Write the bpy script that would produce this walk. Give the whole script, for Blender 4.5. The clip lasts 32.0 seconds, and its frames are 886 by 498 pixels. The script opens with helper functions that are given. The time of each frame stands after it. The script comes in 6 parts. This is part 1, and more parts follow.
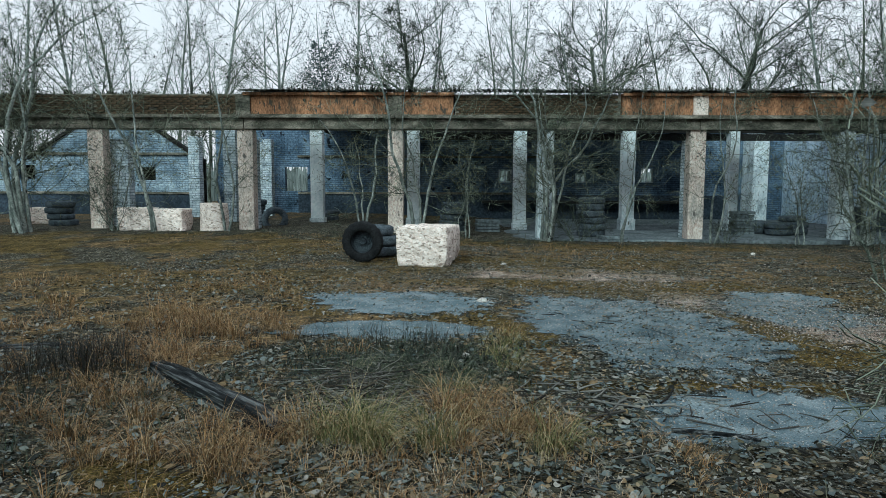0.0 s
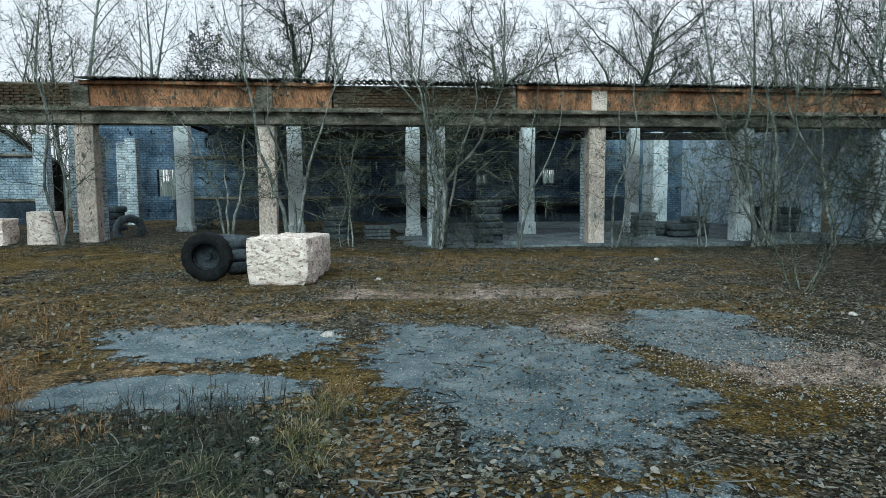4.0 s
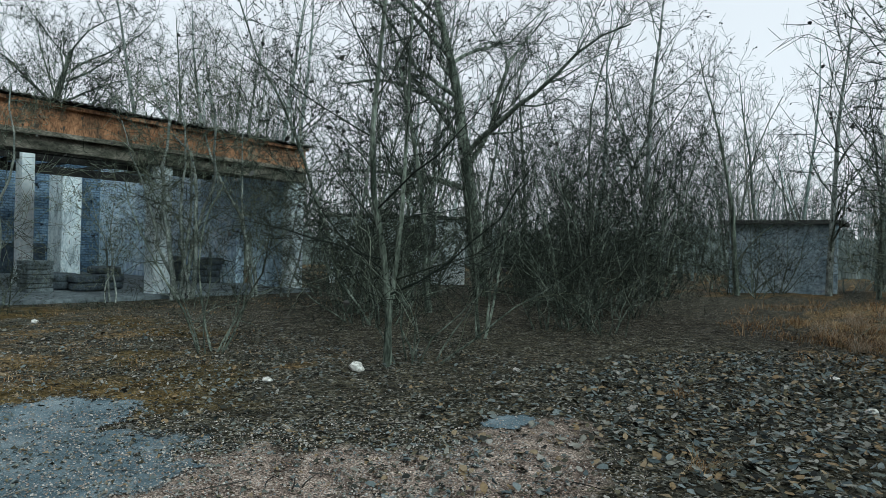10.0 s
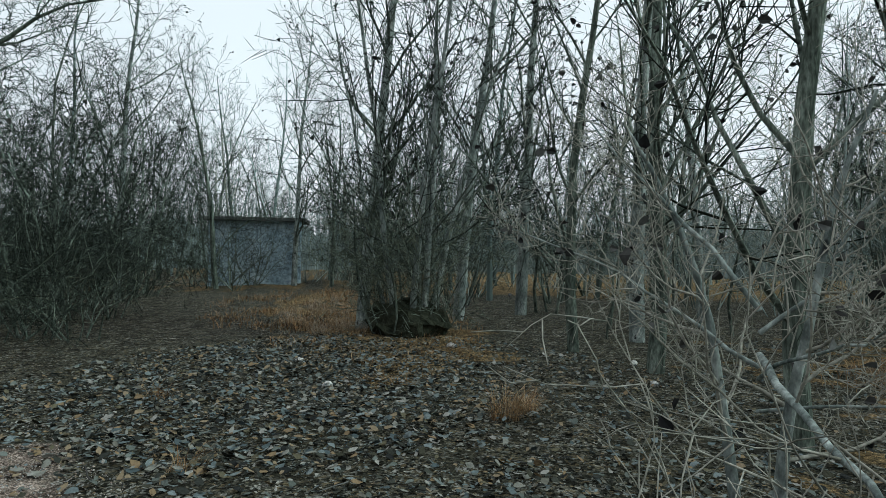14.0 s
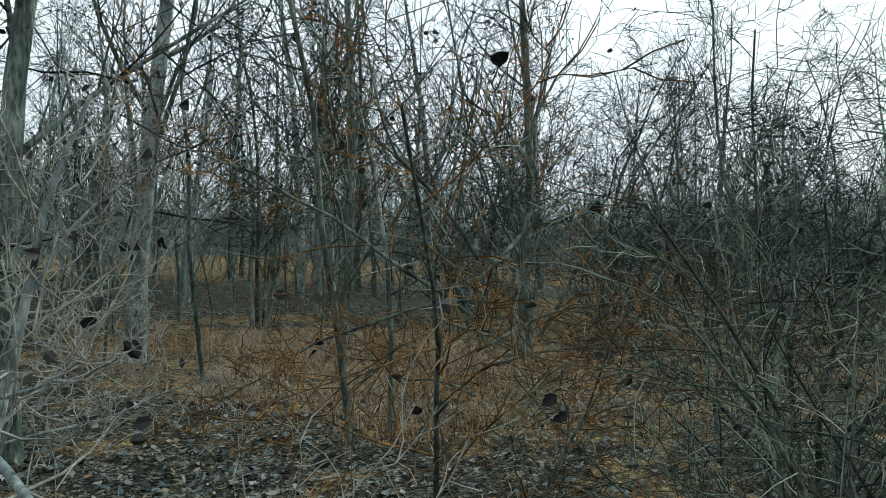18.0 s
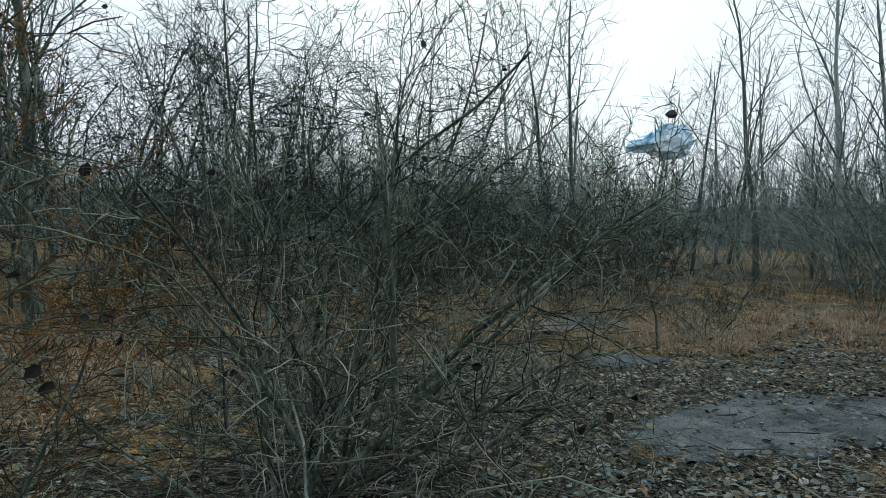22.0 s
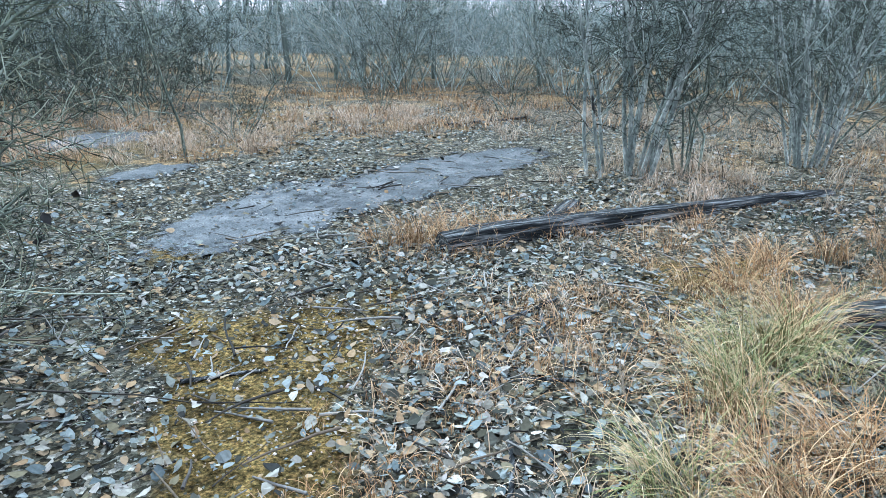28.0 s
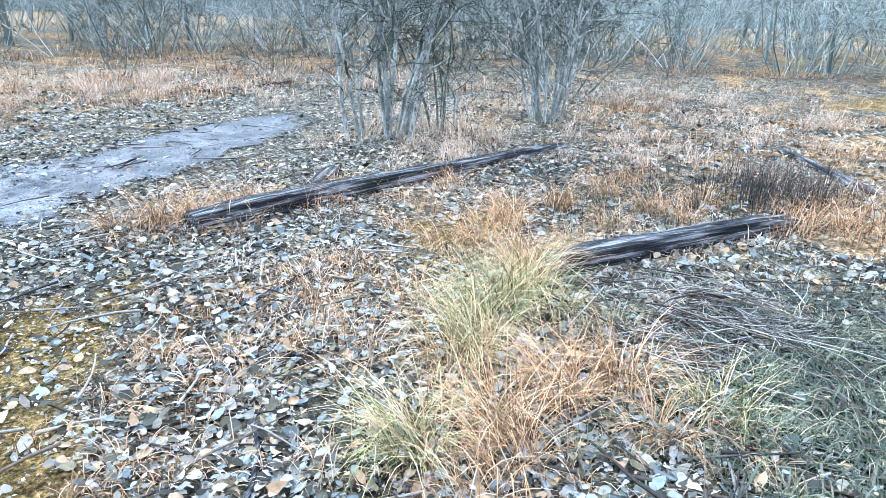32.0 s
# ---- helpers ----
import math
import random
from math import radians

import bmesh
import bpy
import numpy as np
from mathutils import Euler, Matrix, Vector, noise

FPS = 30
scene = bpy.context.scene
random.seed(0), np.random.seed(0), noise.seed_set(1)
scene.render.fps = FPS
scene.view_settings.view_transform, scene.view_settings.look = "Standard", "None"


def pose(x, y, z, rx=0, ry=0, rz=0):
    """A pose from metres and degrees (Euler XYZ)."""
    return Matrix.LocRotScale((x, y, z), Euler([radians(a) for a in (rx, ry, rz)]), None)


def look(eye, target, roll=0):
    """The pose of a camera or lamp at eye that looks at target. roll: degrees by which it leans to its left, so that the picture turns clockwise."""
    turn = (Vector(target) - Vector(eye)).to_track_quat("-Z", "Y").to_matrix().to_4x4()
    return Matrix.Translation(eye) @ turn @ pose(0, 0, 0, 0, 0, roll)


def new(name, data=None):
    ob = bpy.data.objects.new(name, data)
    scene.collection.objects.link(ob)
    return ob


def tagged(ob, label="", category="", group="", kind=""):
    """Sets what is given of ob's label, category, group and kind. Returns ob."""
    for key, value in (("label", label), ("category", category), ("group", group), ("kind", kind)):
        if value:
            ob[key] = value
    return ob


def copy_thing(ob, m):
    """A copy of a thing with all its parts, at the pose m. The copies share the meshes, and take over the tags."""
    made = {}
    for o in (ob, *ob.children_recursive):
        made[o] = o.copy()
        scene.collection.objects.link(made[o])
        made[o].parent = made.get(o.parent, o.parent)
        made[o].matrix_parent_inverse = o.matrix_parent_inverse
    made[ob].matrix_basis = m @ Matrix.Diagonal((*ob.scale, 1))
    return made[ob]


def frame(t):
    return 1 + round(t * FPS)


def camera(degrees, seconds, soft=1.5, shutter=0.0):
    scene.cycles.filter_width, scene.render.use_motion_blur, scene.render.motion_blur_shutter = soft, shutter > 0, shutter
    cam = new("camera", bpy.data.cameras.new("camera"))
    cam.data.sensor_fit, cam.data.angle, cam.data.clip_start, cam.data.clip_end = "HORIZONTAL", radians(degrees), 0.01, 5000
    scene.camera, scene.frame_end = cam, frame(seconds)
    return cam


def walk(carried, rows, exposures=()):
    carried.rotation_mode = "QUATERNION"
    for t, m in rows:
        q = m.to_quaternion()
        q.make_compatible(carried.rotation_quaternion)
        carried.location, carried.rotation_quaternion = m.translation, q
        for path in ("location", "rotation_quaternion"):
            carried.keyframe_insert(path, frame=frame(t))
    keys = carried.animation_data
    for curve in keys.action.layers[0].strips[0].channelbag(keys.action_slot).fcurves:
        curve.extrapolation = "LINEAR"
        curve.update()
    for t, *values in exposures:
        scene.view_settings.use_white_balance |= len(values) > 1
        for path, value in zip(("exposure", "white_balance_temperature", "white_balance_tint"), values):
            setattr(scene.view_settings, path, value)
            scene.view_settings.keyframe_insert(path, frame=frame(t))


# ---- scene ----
cam = camera(67.9, 32.0, soft=0.7)
PATH = [
    (0, (-2.739, 0.897, 1.793), (-2.758, 2.888, 1.603), 0.2),
    (1, (-2.484, 1.46, 1.769), (-2.503, 3.451, 1.581), 0.1),
    (2, (-2.24, 1.983, 1.743), (-2.261, 3.974, 1.556), 0.2),
    (2.5, (-2.119, 2.258, 1.742), (-2.136, 4.249, 1.559), 0.2),
    (4.5, (-1.644, 3.347, 1.761), (-1.248, 5.3, 1.588), -0.4),
    (5, (-1.477, 3.568, 1.732), (-0.926, 5.485, 1.583), -0.3),
    (6, (-1.129, 4.087, 1.722), (-0.405, 5.948, 1.613), -0.2),
    (7, (-0.768, 4.501, 1.675), (0.193, 6.253, 1.593), -0.0),
    (8, (-0.409, 4.802, 1.656), (0.73, 6.446, 1.612), 0.2),
    (9, (-0.173, 5.153, 1.617), (1.229, 6.579, 1.607), 0.5),
    (10, (0.246, 5.449, 1.49), (1.847, 6.648, 1.492), 1.4),
    (11, (0.312, 5.566, 1.496), (2.122, 6.417, 1.508), 1.3),
    (11.5, (0.365, 5.608, 1.501), (2.283, 6.172, 1.513), 1.2),
    (12, (0.358, 5.614, 1.512), (2.325, 5.978, 1.525), 1.2),
    (13, (0.349, 5.62, 1.506), (2.347, 5.717, 1.522), 1.1),
    (13.5, (0.269, 5.561, 1.507), (2.269, 5.513, 1.527), 1.0),
    (15.5, (0.372, 5.256, 1.624), (2.197, 4.439, 1.612), 1.1),
    (16, (0.442, 5.32, 1.681), (2.16, 4.296, 1.662), 1.0),
    (16.5, (0.487, 5.261, 1.677), (2.021, 3.978, 1.66), 1.0),
    (17, (0.492, 5.263, 1.675), (1.755, 3.713, 1.658), 1.2),
    (17.5, (0.489, 5.278, 1.674), (1.489, 3.545, 1.656), 1.3),
    (18, (0.489, 5.286, 1.674), (1.236, 3.431, 1.656), 1.4),
    (18.5, (0.482, 5.293, 1.675), (1.026, 3.368, 1.655), 1.3),
    (19, (0.48, 5.292, 1.672), (0.852, 3.327, 1.652), 1.4),
    (20, (0.468, 5.311, 1.671), (0.506, 3.312, 1.651), 1.2),
    (20.5, (0.455, 5.359, 1.674), (0.28, 3.367, 1.65), 1.0),
    (21, (0.406, 5.432, 1.682), (0.089, 3.458, 1.655), 1.1),
    (22, (0.32, 5.471, 1.655), (-0.262, 3.56, 1.574), 1.2),
    (23, (0.28, 5.492, 1.619), (-0.524, 3.671, 1.426), 1.3),
    (24, (0.229, 5.533, 1.596), (-0.766, 3.823, 1.302), 1.2),
    (25, (0.154, 5.568, 1.57), (-1.058, 4.031, 1.159), 1.4),
    (25.5, (0.121, 5.595, 1.56), (-1.188, 4.156, 1.096), 1.5),
    (27.5, (0.046, 5.684, 1.58), (-1.47, 4.522, 0.986), 0.5),
    (28, (0.026, 5.7, 1.565), (-1.524, 4.595, 0.948), 0.6),
    (29, (-0.036, 5.789, 1.55), (-1.645, 4.817, 0.868), 0.7),
    (30, (-0.083, 5.888, 1.551), (-1.774, 5.093, 0.836), 1.0),
    (31, (-0.092, 5.937, 1.569), (-1.844, 5.289, 0.855), 1.3),
    (32, (-0.1, 5.912, 1.611), (-1.894, 5.386, 0.9), 1.6),
]
EXPOSURES = [(0, 0.55, 5430, -17), (5, 0.6, 5480, -16), (10, 0.47, 5540, -15), (13, 0.5, 5480, -18), (16, 0.72, 5450, -19), (18, 0.88, 5360, -20), (21, 0.6, 5400, -17), (24, 0.82, 5350, -17), (25.3, 1.0, 5200, -25), (27.6, 2.3, 4850, -12), (29.0, 2.96, 4830, -6), (32, 3.28, 4780, -3)]
walk(cam, [(t, look(eye, target, roll)) for t, eye, target, roll in PATH], EXPOSURES)

# ---- sky and light: an overcast winter afternoon ----
world = bpy.data.worlds.new("overcast_sky")
scene.world = world
world.use_nodes = True
wn, wl = world.node_tree.nodes, world.node_tree.links
wn.clear()
sky = wn.new("ShaderNodeTexSky")
sky.sky_type, sky.sun_disc, sky.sun_elevation, sky.sun_rotation = "NISHITA", False, radians(28), radians(200)
sky.air_density, sky.dust_density = 1.0, 4.0
cloud = wn.new("ShaderNodeTexNoise")
cloud.inputs["Scale"].default_value, cloud.inputs["Detail"].default_value = 1.6, 4.0
ramp = wn.new("ShaderNodeValToRGB")
ramp.color_ramp.elements[0].position, ramp.color_ramp.elements[0].color = 0.25, (0.935, 0.806, 0.855, 1)
ramp.color_ramp.elements[1].position, ramp.color_ramp.elements[1].color = 0.8, (1.045, 0.9, 0.955, 1)
wl.new(cloud.outputs["Fac"], ramp.inputs["Fac"])
bg_sky, bg_cloud, add, out = (wn.new(k) for k in ("ShaderNodeBackground", "ShaderNodeBackground", "ShaderNodeAddShader", "ShaderNodeOutputWorld"))
wl.new(sky.outputs["Color"], bg_sky.inputs["Color"])
bg_sky.inputs["Strength"].default_value = 0.004
wl.new(ramp.outputs["Color"], bg_cloud.inputs["Color"])
bg_cloud.inputs["Strength"].default_value = 0.70
wl.new(bg_sky.outputs[0], add.inputs[0])
wl.new(bg_cloud.outputs[0], add.inputs[1])
wl.new(add.outputs[0], out.inputs["Surface"])
sun_data = bpy.data.lights.new("sun", "SUN")
sun_data.energy, sun_data.angle, sun_data.color = 1.4, radians(24), (1.0, 0.97, 0.93)
sun = new("sun", sun_data)
sun.matrix_world = look((-7, -20, 15), (0, 0, 0))


# ---- materials ----
def material(name, stops, scale=4.0, rough=0.9, bump=0.3, bump_scale=30.0, metal=0.0, stretch=(1, 1, 1), spots=None, spec=0.07):
    """A surface: colours over a coarse noise, broken up by a fine one, with relief. spots: colour, scale, amount."""
    m = bpy.data.materials.new(name)
    m.use_nodes = True
    n, l = m.node_tree.nodes, m.node_tree.links
    b = n["Principled BSDF"]
    tc, mp = n.new("ShaderNodeTexCoord"), n.new("ShaderNodeMapping")
    mp.inputs["Scale"].default_value = stretch
    l.new(tc.outputs["Object"], mp.inputs["Vector"])
    big, fine = n.new("ShaderNodeTexNoise"), n.new("ShaderNodeTexNoise")
    big.inputs["Scale"].default_value, big.inputs["Detail"].default_value, big.inputs["Roughness"].default_value = scale, 8.0, 0.65
    fine.inputs["Scale"].default_value, fine.inputs["Detail"].default_value = bump_scale, 6.0
    l.new(mp.outputs["Vector"], big.inputs["Vector"])
    l.new(mp.outputs["Vector"], fine.inputs["Vector"])
    r = n.new("ShaderNodeValToRGB")
    e = r.color_ramp.elements
    for i, c in enumerate(stops):
        pos = 0.35 + 0.3 * i / max(1, len(stops) - 1)
        el = e[i] if i < 2 else e.new(pos)
        el.position, el.color = pos, (*c, 1)
    l.new(big.outputs["Fac"], r.inputs["Fac"])
    mix = n.new("ShaderNodeMixRGB")
    mix.blend_type, mix.inputs["Fac"].default_value = "OVERLAY", 0.55
    grain = n.new("ShaderNodeMapRange")
    grain.inputs["From Min"].default_value, grain.inputs["From Max"].default_value = 0.32, 0.68
    grain.inputs["To Min"].default_value, grain.inputs["To Max"].default_value = 0.12, 0.88
    l.new(fine.outputs["Fac"], grain.inputs["Value"])
    l.new(r.outputs["Color"], mix.inputs["Color1"])
    l.new(grain.outputs["Result"], mix.inputs["Color2"])
    col = mix.outputs["Color"]
    if spots:
        c, sc, amount = spots
        v, vr, mx = n.new("ShaderNodeTexNoise"), n.new("ShaderNodeValToRGB"), n.new("ShaderNodeMixRGB")
        v.inputs["Scale"].default_value, v.inputs["Detail"].default_value = sc, 3.0
        l.new(mp.outputs["Vector"], v.inputs["Vector"])
        vr.color_ramp.elements[0].position, vr.color_ramp.elements[1].position = 0.72 - amount, 0.76 - amount
        l.new(v.outputs["Fac"], vr.inputs["Fac"])
        l.new(vr.outputs["Color"], mx.inputs["Fac"])
        l.new(col, mx.inputs["Color1"])
        mx.inputs["Color2"].default_value = (*c, 1)
        col = mx.outputs["Color"]
    info, hsv = n.new("ShaderNodeObjectInfo"), n.new("ShaderNodeHueSaturation")
    mr = n.new("ShaderNodeMapRange")
    mr.inputs["To Min"].default_value, mr.inputs["To Max"].default_value = 0.85, 1.15
    l.new(info.outputs["Random"], mr.inputs["Value"])
    l.new(mr.outputs["Result"], hsv.inputs["Value"])
    l.new(col, hsv.inputs["Color"])
    l.new(hsv.outputs["Color"], b.inputs["Base Color"])
    b.inputs["Roughness"].default_value, b.inputs["Metallic"].default_value = rough, metal
    b.inputs["Specular IOR Level"].default_value = spec
    if bump:
        bp = n.new("ShaderNodeBump")
        bp.inputs["Strength"].default_value, bp.inputs["Distance"].default_value = bump, 0.02
        l.new(fine.outputs["Fac"], bp.inputs["Height"])
        l.new(bp.outputs["Normal"], b.inputs["Normal"])
    return m


def island_material(name, stops, rough=0.9, spec=0.07):
    """Small loose pieces, each of its own shade."""
    m = bpy.data.materials.new(name)
    m.use_nodes = True
    n, l = m.node_tree.nodes, m.node_tree.links
    b, g, r = n["Principled BSDF"], n.new("ShaderNodeNewGeometry"), n.new("ShaderNodeValToRGB")
    e = r.color_ramp.elements
    r.color_ramp.interpolation = "CONSTANT"
    e[0].position, e[0].color = 0.0, (*stops[0], 1)
    e[1].position, e[1].color = (len(stops) - 1) / len(stops), (*stops[-1], 1)
    for i, c in enumerate(stops[1:-1]):
        e.new((i + 1) / len(stops)).color = (*c, 1)
    l.new(g.outputs["Random Per Island"], r.inputs["Fac"])
    nz, mx, tc = n.new("ShaderNodeTexNoise"), n.new("ShaderNodeMixRGB"), n.new("ShaderNodeTexCoord")
    nz.inputs["Scale"].default_value, nz.inputs["Detail"].default_value = 60.0, 4.0
    l.new(tc.outputs["Object"], nz.inputs["Vector"])
    mx.blend_type, mx.inputs["Fac"].default_value = "OVERLAY", 0.5
    l.new(r.outputs["Color"], mx.inputs["Color1"])
    l.new(nz.outputs["Fac"], mx.inputs["Color2"])
    l.new(mx.outputs["Color"], b.inputs["Base Color"])
    b.inputs["Roughness"].default_value, b.inputs["Specular IOR Level"].default_value = rough, spec
    return m


M_BARK = material("grey_brown_bark", [(0.0309, 0.0385, 0.0313), (0.0938, 0.108, 0.0891), (0.209, 0.235, 0.198)], 5, 0.95, 0.7, 40, stretch=(1, 1, 0.25))
M_BARK_PALE = material("pale_poplar_bark", [(0.072, 0.0847, 0.0796), (0.182, 0.202, 0.189), (0.346, 0.367, 0.342)], 6, 0.9, 0.6, 40, stretch=(1, 1, 0.5), spots=((0.0288, 0.0306, 0.0306), 7, 0.06))
M_TWIG = island_material("dark_twig_bark", [(0.0115, 0.0143, 0.0112), (0.0288, 0.0337, 0.0265), (0.0192, 0.0235, 0.0204), (0.0624, 0.0694, 0.0551), (0.0384, 0.0459, 0.0367)], 0.95)
M_BRUSH = island_material("grey_olive_brush_bark", [(0.0396, 0.0466, 0.0343), (0.119, 0.134, 0.0979), (0.0736, 0.0857, 0.0636), (0.249, 0.276, 0.221), (0.034, 0.0404, 0.033), (0.158, 0.162, 0.116)], 0.95)
M_HERB = island_material("grey_green_weeds", [(0.0263, 0.036, 0.0263), (0.0525, 0.0675, 0.045), (0.0375, 0.0413, 0.0338), (0.0825, 0.0863, 0.0675), (0.0225, 0.0255, 0.0225)])
M_TWIG_LIGHT = material("pale_grey_twig_bark", [(0.216, 0.207, 0.168), (0.405, 0.386, 0.336)], 6, 0.9, 0, 30)
M_LICHEN = material("lichen_covered_twig", [(0.035, 0.034, 0.026), (0.10, 0.066, 0.03), (0.30, 0.145, 0.04)], 7, 0.95, 0.3, 40)
M_IVY = material("dark_mossy_stem", [(0.015, 0.017, 0.012), (0.04, 0.042, 0.028)], 8, 0.95, 0.7, 40)
# far branches: distance haze is mixed into the bark as paler, bluer tones
M_FAR = island_material("haze_paled_branch_bark", [(0.0703, 0.0885, 0.0835), (0.211, 0.249, 0.237), (0.14, 0.171, 0.162), (0.328, 0.373, 0.355), (0.0878, 0.104, 0.091), (0.257, 0.265, 0.221)], 1.0)
# concrete and white brick colours include a blue tint for skylight in shade
M_CONCRETE = material("weathered_pale_concrete", [(0.313, 0.36, 0.398), (0.57, 0.63, 0.668), (0.736, 0.79, 0.816)], 2.6, 0.9, 0.7, 24, stretch=(1, 1, 0.5), spots=((0.138, 0.15, 0.148), 8, 0.06))
M_PLASTER = material("salmon_flaking_plaster", [(0.33, 0.31, 0.285), (0.58, 0.49, 0.435), (0.70, 0.62, 0.56)], 1.6, 0.95, 0.6, 26, stretch=(1, 1, 0.6), spots=((0.13, 0.125, 0.115), 5, 0.07))
M_WHITE_BRICK = material("whitewashed_brick", [(0.276, 0.33, 0.371), (0.515, 0.58, 0.625), (0.699, 0.76, 0.795)], 3.0, 0.95, 0.7, 26, spots=((0.11, 0.12, 0.127), 6, 0.06))
M_ORANGE = material("rusty_orange_fascia", [(0.10, 0.072, 0.05), (0.27, 0.145, 0.082), (0.42, 0.225, 0.125)], 1.9, 0.95, 0.6, 18, stretch=(1.6, 1, 0.7), spots=((0.075, 0.066, 0.054), 5.5, 0.11))
M_LEDGE = material("stained_concrete_ledge", [(0.04, 0.042, 0.034), (0.12, 0.115, 0.095), (0.28, 0.255, 0.215)], 1.5, 0.95, 0.5, 15, stretch=(1, 1, 2))
M_BRICK = material("mossy_brown_brick", [(0.022, 0.024, 0.016), (0.055, 0.048, 0.032), (0.12, 0.078, 0.05)], 1.6, 0.95, 0.5, 25)
M_ROOF = material("dark_corrugated_cement", [(0.03, 0.032, 0.033), (0.06, 0.062, 0.06), (0.09, 0.09, 0.085)], 2, 0.95, 0.4, 20)
# dark dado paint, deepened further to carry the interior's shade
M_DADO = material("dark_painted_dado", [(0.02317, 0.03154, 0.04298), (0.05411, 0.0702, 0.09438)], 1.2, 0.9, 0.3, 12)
# the skyline's haze is only this pale grey colour, no mist is built
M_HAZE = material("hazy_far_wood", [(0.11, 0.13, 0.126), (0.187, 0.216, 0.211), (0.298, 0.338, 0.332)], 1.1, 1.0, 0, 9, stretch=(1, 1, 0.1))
# wall and slab colours below hold the same blue skylight tint
M_WALL = material("sooty_whitewashed_wall", [(0.106, 0.15, 0.192), (0.254, 0.33, 0.404), (0.466, 0.558, 0.63)], 0.9, 0.95, 0.6, 14, spots=((0.0741, 0.096, 0.112), 3.0, 0.06))
M_EAST = material("stained_blue_white_render", [(0.213, 0.284, 0.358), (0.407, 0.504, 0.605), (0.582, 0.672, 0.762)], 0.45, 0.95, 0.3, 8, stretch=(1, 1, 0.6), spots=((0.0873, 0.11, 0.134), 1.6, 0.03))
# back wall: shade under the rear roof is put into this darker colour
M_BACK = material("shade_darkened_wall", [(0.03683, 0.05712, 0.08584), (0.09834, 0.1428, 0.205), (0.1967, 0.2666, 0.353)], 0.9, 0.95, 0.5, 12, spots=((0.01637, 0.02094, 0.02842), 2.4, 0.08))
# near-black: the unlit interior's shade is put into this colour
M_NEAR_BLACK = material("near_black_parts", [(0.01, 0.01, 0.01), (0.03, 0.03, 0.029)], 3, 0.95, 0.3, 20)
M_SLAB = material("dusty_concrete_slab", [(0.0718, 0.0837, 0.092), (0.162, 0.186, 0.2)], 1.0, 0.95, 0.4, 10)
M_STONE = material("pitted_white_limestone", [(0.52, 0.44, 0.395), (0.78, 0.68, 0.625), (0.92, 0.83, 0.78)], 5, 0.95, 1.0, 30, stretch=(1, 1, 1.6), spots=((0.34, 0.27, 0.23), 11, 0.15))
M_RUBBER = material("worn_black_rubber", [(0.008, 0.009, 0.01), (0.02, 0.021, 0.023)], 6, 0.8, 0.3, 40)
M_DUSTY = material("dusty_grey_rubber", [(0.03375, 0.042, 0.05115), (0.1013, 0.12, 0.1403)], 5, 0.9, 0.3, 40)
M_TIMBER = material("rotting_dark_timber", [(0.004, 0.005, 0.006), (0.02, 0.022, 0.024), (0.17, 0.18, 0.185)], 34, 0.9, 1.0, 90, stretch=(0.05, 1, 1))
M_ASPHALT = material("cracked_blue_grey_asphalt", [(0.075, 0.108, 0.128), (0.135, 0.178, 0.203), (0.225, 0.267, 0.285)], 2.2, 0.9, 0.9, 80, spots=((0.529, 0.501, 0.479), 55, 0.085))
M_PALE_STONE = material("white_pebble", [(0.36, 0.345, 0.32), (0.6, 0.58, 0.55)], 8, 0.9, 0.3, 30)
M_BAG = material("pale_blue_plastic_film", [(0.35, 0.55, 0.72), (0.66, 0.76, 0.84)], 3, 0.3, 0.3, 12, spec=0.5)
M_LIME = material("chalky_white_render", [(0.6, 0.66, 0.7), (0.83, 0.88, 0.9)], 1.2, 0.95, 0.2, 10)
M_SHED = material("grey_blue_rendered_wall", [(0.24, 0.31, 0.36), (0.38, 0.46, 0.52), (0.53, 0.6, 0.65)], 0.8, 0.95, 0.3, 8)
M_LEAF = island_material("fallen_poplar_leaves", [(0.0713, 0.08735, 0.09117), (0.1412, 0.1582, 0.1546), (0.0313, 0.03266, 0.02822), (0.1977, 0.1944, 0.168), (0.1921, 0.1401, 0.08187), (0.02034, 0.02147, 0.02016), (0.1695, 0.1921, 0.1926), (0.2655, 0.2542, 0.2296), (0.04554, 0.04362, 0.03147), (0.1356, 0.1469, 0.1322), (0.2136, 0.1684, 0.1096), (0.1068, 0.09673, 0.06294), (0.04848, 0.04995, 0.04099), (0.09978, 0.1092, 0.09755), (0.113, 0.1333, 0.1344), (0.0313, 0.03266, 0.02677), (0.1243, 0.1186, 0.09856)])
M_DRY = island_material("dry_straw_grass", [(0.15, 0.088, 0.042), (0.29, 0.18, 0.09), (0.21, 0.122, 0.055), (0.38, 0.28, 0.165), (0.15, 0.115, 0.062), (0.27, 0.18, 0.10), (0.09, 0.055, 0.03)])
M_STRAW = island_material("bleached_straw", [(0.23, 0.18, 0.13), (0.36, 0.29, 0.215), (0.28, 0.21, 0.15), (0.44, 0.375, 0.295), (0.21, 0.185, 0.14), (0.32, 0.235, 0.155)])
M_GREEN = island_material("winter_grass_blades", [(0.25, 0.215, 0.11), (0.10, 0.12, 0.045), (0.37, 0.31, 0.19), (0.15, 0.15, 0.065), (0.31, 0.225, 0.12), (0.07, 0.085, 0.035)])
M_WINTER = island_material("grey_green_grass", [(0.09, 0.1, 0.06), (0.05, 0.065, 0.036), (0.17, 0.165, 0.115), (0.07, 0.085, 0.052), (0.23, 0.21, 0.15), (0.03, 0.04, 0.025)])
